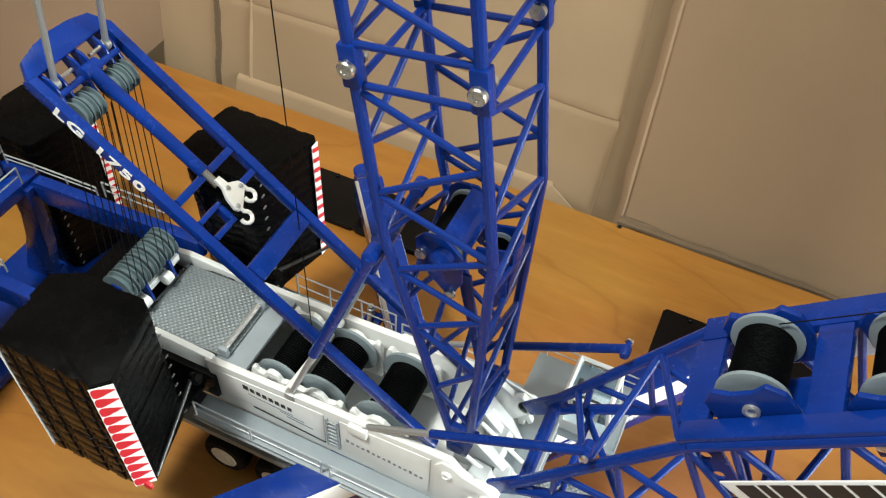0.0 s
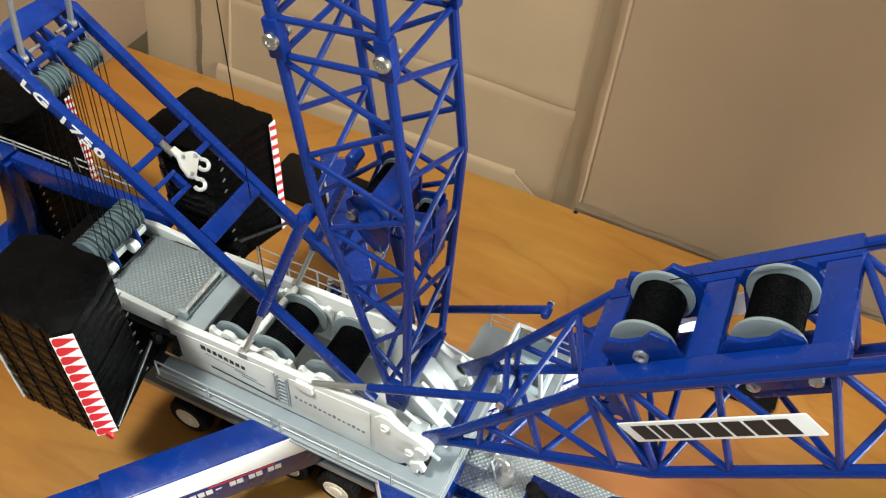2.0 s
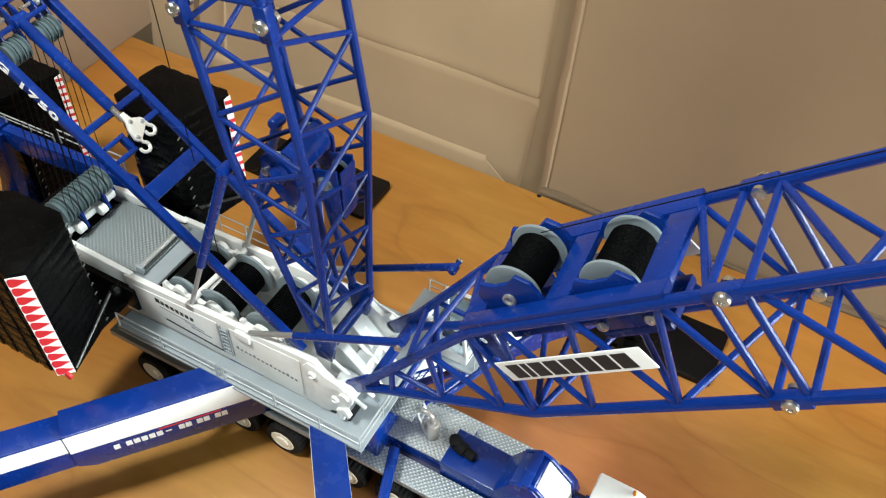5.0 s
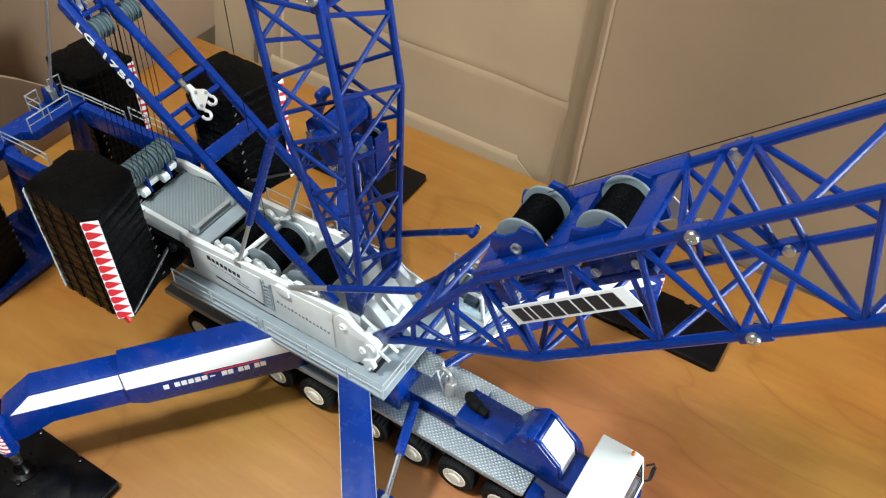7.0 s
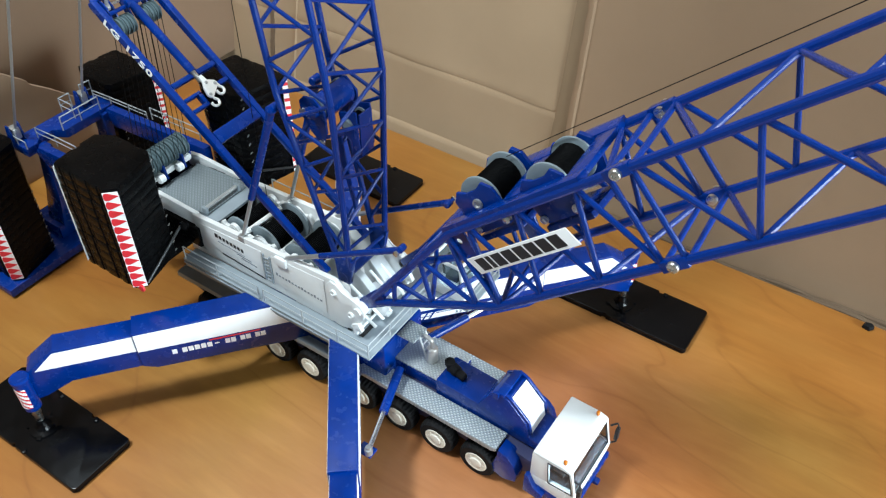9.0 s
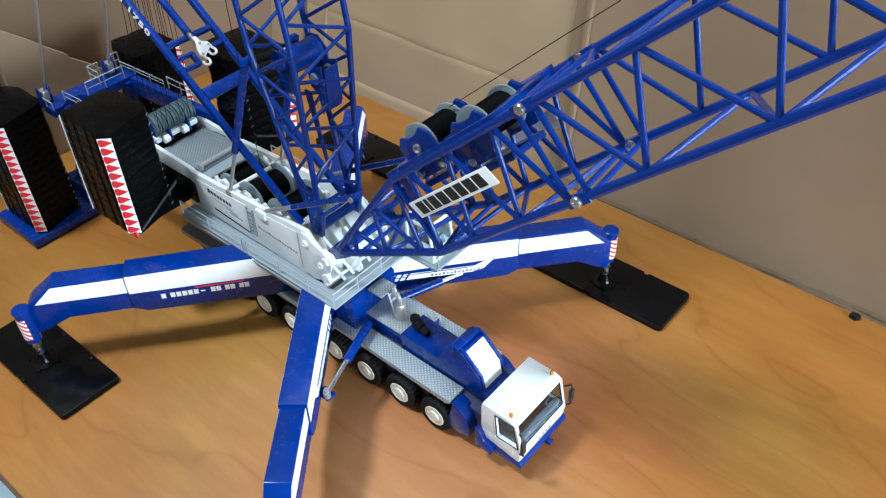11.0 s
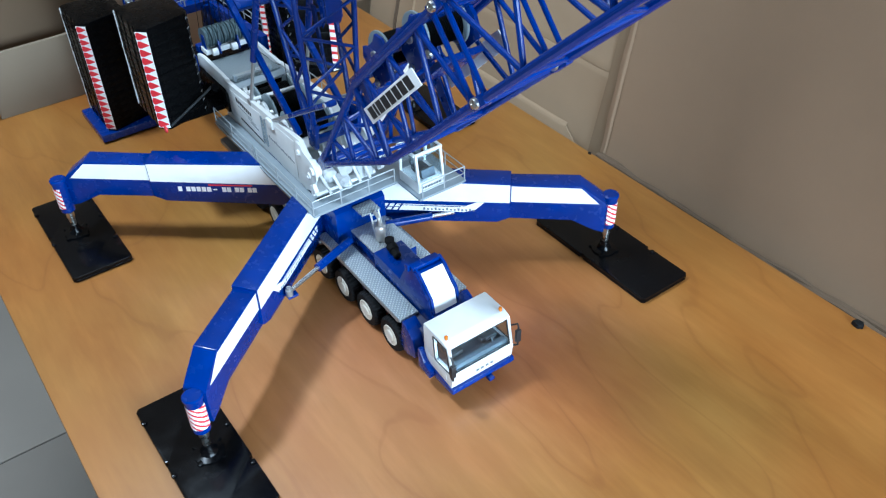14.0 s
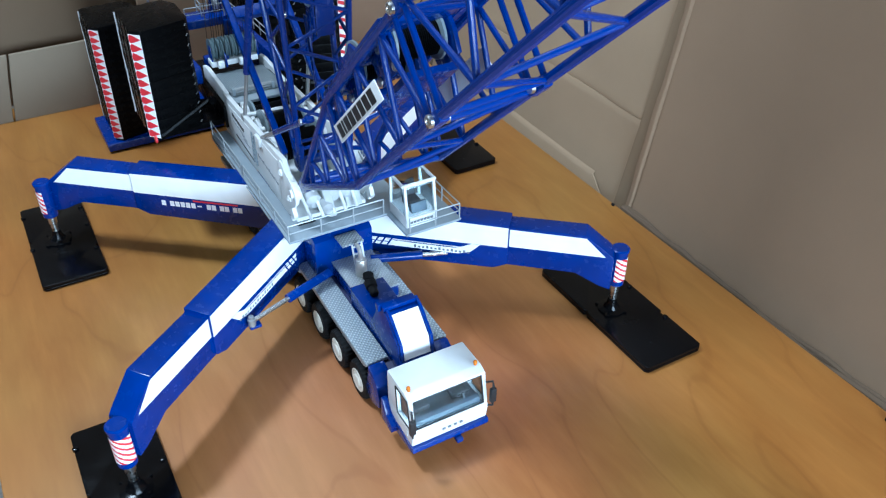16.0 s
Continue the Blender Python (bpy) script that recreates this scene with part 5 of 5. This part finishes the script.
lathe(bm, (0.30, -0.11, 2.34), (0.30, -1, 2.34), [(0.042, 0), (0.042, 0.03), (0.03, 0.036), (0.015, 0.05)], 20)
part("mast_drive", bm, BLUE, mast)
bm = blank()
prism(bm, [(0.30, 2.10), (0.36, 2.10), (0.445, 1.55), (0.425, 1.55)], XZ, 0.03, 0.045, 0.004)
part("mast_web", bm, BLUE, mast)
drum_winch("small_mast_winch", (0.435, 0.09, 2.23), UPY, 0.03, 0.05, 0.046, "small dark drum with grey flanges")
for y in (0.02, 0.152):
    bm = blank()
    prism(bm, [(0.37, 2.29), (0.50, 2.33), (0.515, 2.05), (0.47, 1.98), (0.45, 2.12), (0.39, 2.16)], XZ, y, y + 0.012, 0.003)
    part("drum_plate", bm, BLUE, mast)
bm = blank()
box(bm, (0.505, 0.035, 2.02), (0.517, 0.150, 2.31), 0.003)
part("end_plate", bm, BLUE, mast)
# mast backstops
for s in (-1, 1):
    a, b = Vector((-0.37, s * 0.25, 1.14)), Vector((0.055, s * 0.205, 2.31))
    bm = blank()
    tube(bm, lerp(a, b, 0.34), b, 0.026, 14)
    ms = part("mast_backstop", bm, BLUE, crane, "blue mast backstop tube with steel rod")
    rod("backstop_rod", ms, a, lerp(a, b, 0.36), 0.014, ROD)
    bm = blank()
    box(bm, (-0.40, s * 0.255 - 0.02, 1.10), (-0.34, s * 0.255 + 0.02, 1.15), 0.008)
    part("backstop_foot", bm, ROD, ms)
    bm = blank()
    q = b - Vector((0, s * 0.05, 0))
    lathe(bm, q, q + Vector((0, s, 0)), [(0.026, 0), (0.032, 0.008), (0.032, 0.07), (0.024, 0.076), (0.014, 0.078), (0.014, 0.088)], 18)
    part("backstop_pin", bm, BLUE, ms)

# ---------------------------------------------------------------- gantry frame
GF = Vector((0.36, 0, 1.165))
GT = Vector((-1.40, 0, 2.555))
GD = (GT - GF).normalized()
GN = Vector((GD.z, 0, -GD.x)) * 1.0
GL = (GT - GF).length


def G(s, y, n):
    return GF + GD * s + GN * n + Vector((0, y, 0))


bm = blank()
prism(bm, [(GL + 0.0, -0.19), (GL + 0.0, -0.235), (GL + 0.078, -0.185), (GL + 0.10, -0.10), (GL + 0.108, 0.0), (GL + 0.10, 0.10), (GL + 0.078, 0.185), (GL + 0.0, 0.235), (GL + 0.0, 0.19)], lambda a, b, h: G(a, b, h), -0.012, 0.024, 0.005)
gantry = part("gantry_frame", bm, BLUE, crane, "blue gantry frame with two box legs")
for s in (-1, 1):
    bm = blank()
    prism(bm, [(0, -0.022), (GL + 0.004, -0.029), (GL + 0.022, -0.004), (GL + 0.004, 0.031), (0, 0.023)], lambda a, b, h: G(a, h, b), min(s * 0.190, s * 0.234), max(s * 0.190, s * 0.234), 0.008)
    leg = part("gantry_leg", bm, BLUE, gantry)
for s0, s1, y0, y1 in ((1.075, 1.165, -0.185, 0.185), (1.528, 1.562, -0.185, 0.185), (1.415, 1.437, -0.185, -0.05), (1.325, 1.349, -0.185, -0.05), (1.349, 1.415, -0.078, -0.05), (1.398, 1.428, 0.075, 0.185)):
    bm = blank()
    prism(bm, [(s0, y0), (s1, y0), (s1, y1), (s0, y1)], lambda a, b, h: G(a, b, h), -0.025, 0.025, 0.006)
    part("gantry_crossbar", bm, BLUE, gantry)
bm = blank()
tube(bm, G(GL - 0.10, 0.0, 0.02), G(1.56, 0.0, 0.03), 0.029, 16)
part("centre_tube", bm, BLUE, gantry)
rod("centre_tube_rod", gantry, G(1.58, 0.0, 0.03), G(1.48, 0.0, 0.03), 0.018, STEEL)
# silver link plate with two hooks
bm = blank()
prism(bm, [(1.505, -0.014), (1.505, 0.014), (1.46, 0.02), (1.435, 0.062), (1.415, 0.07), (1.395, 0.062), (1.345, -0.018), (1.345, -0.04), (1.365, -0.052), (1.42, -0.04), (1.46, -0.018)], lambda a, b, h: G(a, b, h), 0.05, 0.068, 0.003)
link_plate = part("hook_plate", bm, HOOK, gantry, "silver link plate")
for a, b in ((1.445, 0.0), (1.412, 0.05), (1.365, -0.032)):
    bm = blank()
    lathe(bm, G(a, b, 0.067), G(a, b, 1.0), [(0.011, 0), (0.011, 0.005), (0.006, 0.008)], 12)
    part("rivet", bm, ROD, link_plate)
for y, s in ((0.060, 1.368), (-0.030, 1.318)):
    bm = blank()
    pts = [G(s + 0.06, y - 0.012, 0.06), G(s + 0.03, y + 0.004, 0.06)]
    for k in range(10):
        a = math.radians(60 - k * 29)
        pts.append(G(s - 0.01 + 0.027 * math.sin(a), y + 0.027 * math.cos(a) - 0.008, 0.06))
    sweep(bm, pts, 0.0095, 8)
    part("hook", bm, HOOK, gantry, "silver hook")
# head sheaves
for k in range(8):
    y = -0.150 + k * 0.041
    if abs(y + 0.006) < 0.03:
        continue
    bm = blank()
    q = G(GL - 0.185, y, -0.05)
    r = 0.066
    lathe(bm, q - UPY * 0.017, q + UPY, [(r, 0), (r, 0.006), (r - 0.014, 0.012), (r - 0.014, 0.022), (r, 0.028), (r, 0.034)], 24)
    part("head_sheave", bm, SHEAVE, gantry, "grey sheave")
# webs, bars and pins of the gantry head
for y in (-0.172, -0.128, -0.03, 0.018, 0.116, 0.160):
    bm = blank()
    prism(bm, [(GL - 0.215, -0.055), (GL - 0.17, -0.085), (GL + 0.006, -0.03), (GL + 0.006, 0.01), (GL - 0.03, 0.024), (GL - 0.075, 0.022), (GL - 0.12, -0.004)], lambda a, b, h: G(a, h, b), y, y + 0.012, 0.003)
    part("head_web", bm, BLUE, gantry)
for s in (-1, 1):
    rod("head_bar", gantry, G(GL - 0.10, s * 0.02, 0.0), G(GL - 0.10, s * 0.17, 0.0), 0.014, BLUE)
    rod("pendant_pin", gantry, G(GL - 0.052, s * 0.05, 0.008), G(GL - 0.052, s * 0.165, 0.008), 0.009, STEEL)
    rod("sheave_axle", gantry, G(GL - 0.185, s * 0.02, -0.05), G(GL - 0.185, s * 0.19, -0.05), 0.016, BLUE)
    bm = blank()
    lathe(bm, G(GL - 0.055, s * 0.148 - 0.014, 0.004), G(GL - 0.055, s * 0.148 + 1, 0.004), [(0.02, 0), (0.024, 0.004), (0.024, 0.024), (0.02, 0.028)], 16)
    part("pendant_eye", bm, ROD, gantry, "grey pendant eye")
bm = blank()
lathe(bm, G(GL - 0.095, -0.045, 0.02), G(GL - 0.095, 1, 0.02), [(0.022, 0), (0.03, 0.004), (0.03, 0.086), (0.022, 0.09)], 18)
part("tube_eye", bm, BLUE, gantry)


def lettering(text, size, place, xdir, ydir, material, parent, name, wide=1.0):
    cu = bpy.data.curves.new(name, "FONT")
    cu.body, cu.size, cu.extrude, cu.align_x, cu.align_y = text, size * U, 0.001 * U, "LEFT", "CENTER"
    cu.space_character = 1.15
    cu.offset = 0.03 * size * U
    tmp = new("tmp_text", cu)
    bpy.context.view_layer.update()
    me = bpy.data.meshes.new_from_object(tmp)
    bpy.data.objects.remove(tmp)
    me.materials.append(material)
    me.transform(Matrix.Diagonal((wide, 1, 1, 1)))
    ob = new(name, me)
    x, y = Vector(xdir).normalized(), Vector(ydir).normalized()
    z = x.cross(y)
    m = Matrix((x, y, z)).transposed().to_4x4()
    m.translation = (Vector(place) - BASES[parent]) * U
    ob.parent = parent
    ob.matrix_basis = m
    return ob


lettering("LG 1750", 0.071, G(2.12, -0.236, 0.002), -GD, GN, DECAL, gantry, "type_lettering", 1.6)

# lower sheave pack and rope falls
bm = blank()
box(bm, (-1.46, -0.2, 1.12), (-1.34, 0.2, 1.17), 0.01)
pack = part("lower_sheave_block", bm, WHITE, crane, "sheave block on white brackets")
bm = blank()
box(bm, (-1.57, -0.21, 1.07), (-1.50, 0.23, 1.15), 0.008)
part("front_bar", bm, BLUE, pack)
LP = Vector((-1.40, 0, 1.26))
for k in range(7):
    y = -0.165 + k * 0.055
    bm = blank()
    q = LP + UPY * y
    lathe(bm, q - UPY * 0.02, q + UPY, [(0.09, 0), (0.09, 0.007), (0.074, 0.014), (0.074, 0.026), (0.09, 0.033), (0.09, 0.04)], 24)
    part("sheave", bm, SHEAVE, pack, "grey sheave")
for y in (-0.19, -0.06, 0.08, 0.20):
    bm = blank()
    prism(bm, [(-1.45, 1.15), (-1.35, 1.15), (-1.37, 1.29), (-1.43, 1.29)], XZ, y, y + 0.014, 0.003)
    part("sheave_cheek", bm, BLUE, pack)
for y in (-0.13, 0.05):
    bm = blank()
    lathe(bm, (-1.305, y - 0.03, 1.155), (-1.305, y + 1, 1.155), [(0.02, 0), (0.034, 0.004), (0.034, 0.05), (0.02, 0.056)], 16)
    part("roller", bm, WHITE, pack, "small white roller")
    bm = blank()
    prism(bm, [(-1.35, 1.13), (-1.28, 1.13), (-1.30, 1.24), (-1.36, 1.25)], XZ, y + 0.035, y + 0.05, 0.004)
    part("roller_bracket", bm, BLUE, pack)
HS = G(GL - 0.185, 0, -0.05)
for k in range(18):
    y = -0.18 + k * 0.0212
    if abs(y) < 0.02:
        continue
    off = 0.085 if k % 2 else -0.075
    rod("rope_fall", pack, LP + Vector((off * 0.9, y, 0.0)), HS + Vector((off * 0.78, y * 0.82 - 0.006, 0.0)), 0.0024, FALLROPE)

# pendants and ropes going up out of the model
for s in (-1, 1):
    a = G(GL - 0.055, s * 0.148, 0.006)
    rod("gantry_pendant", crane, a, M(U3, -0.15, s * 0.148), 0.0135, ROD)
a = B(1.42, 0.10, 0.41)
rod("hoist_rope", crane, a, B(J3, 0.02, 0.42), 0.0024, FALLROPE)
rod("luffing_rope", crane, (-0.492, 0.135, 1.12), (-0.444, 0.041, 6.6), 0.0026, FALLROPE)

# ---------------------------------------------------------------- counterweights
def slab_mesh(w, d, h, notch, c):
    """A ballast slab lying in its own corner: w along x, d along y."""
    bm = blank()
    pts = [(0.05, 0)]
    for a in (0.16, 0.34, 0.60, 0.78):
        pts += [(w * a, 0), (w * (a + 0.012), notch), (w * (a + 0.045), notch * 0.6), (w * (a + 0.075), notch), (w * (a + 0.09), 0)]
    pts += [(w - c, 0), (w, c), (w - 0.095, d - 0.03), (w - 0.14, d), (w * 0.62, d), (w * 0.60, d - notch * 0.7), (w * 0.50, d - notch * 0.7), (w * 0.48, d), (0.12, d), (0.0, d - 0.07),
            (0.005, d * 0.55), (0.022, d * 0.52), (0.024, d * 0.42), (0.012, d * 0.38), (0.03, 0.03)]
    prism(bm, pts, XY, 0, h, 0.003)
    me = to_mesh(bm, "slab")
    me.materials.append(BLACK)
    return me


def strip(parent, p, q, z0, z1, teeth):
    """A white warning strip with red pennants on the upright face from p to q (plan, seen left to right from outside)."""
    p, q = Vector((*p, 0)), Vector((*q, 0))
    d = q - p
    nrm = Vector((d.y, -d.x, 0)).normalized()

    def at(a, b, h):
        return p + d * a + nrm * h + Vector((0, 0, b))

    bm = blank()
    prism(bm, [(0.0, z0), (1.0, z0), (1.0, z1), (0.0, z1)], at, 0.001, 0.005)
    st = part("warning_strip", bm, DECAL, parent, "white strip with red warning pennants")
    h = (z1 - z0) / teeth
    for k in range(teeth):
        z = z0 + k * h
        bm = blank()
        prism(bm, [(0.02, z + h * 0.46), (0.05, z + h * 0.80), (0.16, z + h * 0.95), (0.36, z + h * 0.90), (0.99, z + h * 0.53), (0.99, z + h * 0.49), (0.36, z + h * 0.10), (0.16, z + h * 0.06), (0.05, z + h * 0.16)], at, 0.005, 0.0064)
        part("red_pennant", bm, RED, st)


def side_strip(parent, x, y, z0, z1, wd, n):
    """A white strip with slanting red bars on the face x, from y back by wd."""
    bm = blank()
    prism(bm, [(y - wd, z0), (y, z0), (y, z1), (y - wd, z1)], YZ, x, x + 0.004)
    st = part("warning_strip", bm, DECAL, parent, "white strip with slanting red bars")
    h = (z1 - z0) / n
    for k in range(n):
        z = z0 + k * h
        bm = blank()
        prism(bm, [(y - wd, z + h * 0.42), (y - wd, z + h * 0.82), (y, z + h * 0.5), (y, z + h * 0.1)], YZ, x + 0.004, x + 0.0056)
        part("red_bar", bm, RED, st)


def ballast(x0, x1, y0, y1, z0, z1, n, label, group, side, teeth):
    th = thing("counterweight_stack", ((x0 + x1) / 2, (y0 + y1) / 2, z0), label, "counterweight", group)
    h = (z1 - z0) / n
    me = slab_mesh(x1 - x0, y1 - y0, h * 0.996, 0.007, 0.062 if side < 0 else 0.018)
    rng = random.Random(int((x0 + y0 + 9) * 100))
    for k in range(n):
        ob = new("slab", me)
        ob.parent = th
        dx, dy = rng.uniform(-0.002, 0.002), rng.uniform(-0.004, 0.004)
        if side < 0:
            ob.location = (Vector((x0 + dx, y0 + dy, z0 + k * h)) - BASES[th]) * U
        else:
            ob.location = (Vector((x0 + dx, y1 + dy, z0 + k * h + h * 0.992)) - BASES[th]) * U
            ob.rotation_euler = (math.pi, 0, 0)
        if x1 > -1 or k < 9:
            q = Vector((x1 - 0.086, y1 - 0.035 if side < 0 else y0 + 0.035, z0 + (k + 0.45) * h))
            rod("clip", th, q, q + Vector((0.010, 0.008, 0.020)), 0.0042, ROD)
    c, za, zb = 0.062, z0 + 0.02, z1 - 0.02
    if side < 0:
        strip(th, (x1 - c, y0 - 0.006), (x1 + 0.006, y0 + c), za, zb, teeth)
        strip(th, (x0 + 0.024, y0 + 0.030), (x0 + 0.046, y0 - 0.004), za, zb, teeth)
    if side > 0:
        side_strip(th, x1 + 0.003, y1 - 0.016, za, zb, 0.055, teeth)
    return th


LAB = "stack of black ballast slabs with striped edges"
ballast(-1.36, -0.782, -0.875, -0.435, 0.88, 1.75, 11, LAB + " on the crane", "counterweights on the crane", -1, 12)
ballast(-1.36, -0.80, 0.36, 0.80, 0.88, 1.75, 11, LAB + " on the crane", "counterweights on the crane", 1, 12)
BX0, BX1 = -3.0, -2.5
ballast(BX0 - 0.05, BX1 + 0.05, -0.95, -0.48, 0.08, 1.205, 15, LAB + " on the blue tray", "counterweights on the tray", -1, 17)
ballast(BX0 - 0.06, BX1 + 0.01, 0.455, 0.905, 0.08, 1.19, 15, LAB + " on the blue tray", "counterweights on the tray", 1, 17)
for sy in (-1, 1):
    bm = blank()
    box(bm, (-1.33, min(sy * 0.28, sy * 0.84), 0.83), (-0.90, max(sy * 0.28, sy * 0.84), 0.88), 0.008)
    part("counterweight_carrier", bm, BLACK, crane, "black plate under the slabs")
    bm = blank()
    lathe(bm, (-0.805, sy * 0.84, 0.885), (-0.805, sy * 2, 0.885), [(0.03, 0), (0.03, 0.015), (0.01, 0.02)], 14)
    part("red_reflector", bm, RED, crane)
    rod("stay_bar", crane, (-0.785, sy * 0.80, 0.91), (-0.86, sy * 0.38, 1.09), 0.011, DARKROD)
    bm = blank()
    lathe(bm, (-0.88, sy * 0.36, 1.06), (-0.82, sy * 0.36, 1.10), [(0.0, 0), (0.03, 0.0), (0.034, 0.02), (0.034, 0.05), (0.02, 0.06), (0.0, 0.06)], 14)
    part("stay_knuckle", bm, BLACK, crane)

# ---------------------------------------------------------------- ballast tray and guide frame
tray = thing("ballast_tray", (-2.75, 0, 0), "blue ballast tray on the table with a railed guide frame", "ballast tray")
bm = blank()
box(bm, (-3.08, -1.04, 0.0), (-2.43, 0.98, 0.078), 0.012)
part("tray_plate", bm, BLUE, tray)
bm = blank()
box(bm, (-2.95, -0.38, 0.07), (-2.60, 0.38, 0.2), 0.01)
part("tray_beam", bm, BLUE, tray)
for sy in (-1, 1):
    bm = blank()
    prism(bm, [(-1.30, 1.02), (-1.30, 1.165), (-2.45, 1.11), (-2.52, 1.04), (-2.40, 0.94)], XZ, min(sy * 0.30, sy * 0.37), max(sy * 0.30, sy * 0.37), 0.01)
    part("guide_beam", bm, BLUE, tray, "blue box-section guide beam")
    bm = blank()
    prism(bm, [(-2.85, 0.1), (-2.62, 0.1), (-2.50, 0.55), (-2.45, 1.07), (-2.55, 1.07), (-2.66, 0.6)], XZ, min(sy * 0.25, sy * 0.33), max(sy * 0.25, sy * 0.33), 0.01)
    part("tray_hanger", bm, BLUE, tray)
railing("railing", tray, [(-2.03, 0.375, 1.125), (-2.25, 0.375, 1.115), (-2.48, 0.375, 1.105), (-2.69, 0.365, 1.10)], 0.065)
railing("railing", tray, [(-1.42, 0.385, 1.15), (-1.62, 0.385, 1.14), (-1.80, 0.385, 1.135), (-1.98, 0.385, 1.13)], 0.115)
railing("railing", tray, [(-2.08, -0.275, 1.12), (-2.33, -0.275, 1.115), (-2.58, -0.275, 1.10)], 0.095)
bm = blank()
prism(bm, [(-2.73, -0.43), (-2.52, -0.43), (-2.52, -0.33), (-2.58, -0.26), (-2.58, -0.14), (-2.485, -0.08), (-2.485, 0.40), (-2.73, 0.40)], XY, 1.02, 1.10, 0.008)
part("cross_platform", bm, BLUE, tray)
railing("railing", tray, [(-2.492, -0.10, 1.10), (-2.492, 0.08, 1.10), (-2.492, 0.27, 1.10)], 0.125)
railing("railing", tray, [(-2.56, 0.07, 1.10), (-2.72, 0.07, 1.10), (-2.72, 0.17, 1.10)], 0.13)
railing("railing", tray, [(-2.72, 0.28, 1.10), (-2.71, 0.375, 1.10)], 0.15)
railing("railing", tray, [(-2.72, -0.42, 1.10), (-2.62, -0.425, 1.10), (-2.51, -0.425, 1.10)], 0.07, mid=False)
for base, top in (((-2.69, -0.385, 1.15), (-0.43, -0.17, 6.6)), ((-2.65, 0.235, 1.16), (-0.58, 0.29, 6.6))):
    rod("tray_pendant", tray, base, top, 0.011, ROD)
    bm = blank()
    box(bm, Vector(base) - Vector((0.04, 0.03, 0.03)), Vector(base) + Vector((0.04, 0.03, 0.07)), 0.01)
    part("pendant_shackle", bm, ROD, tray)
    for d in (-0.045, 0.045):
        bm = blank()
        x, y, z = base
        prism(bm, [(x - 0.05, z - 0.06), (x + 0.05, z - 0.06), (x + 0.02, z + 0.10), (x - 0.02, z + 0.10)], XZ, y + d - 0.006, y + d + 0.006, 0.003)
        part("shackle_plate", bm, BLUE, tray)
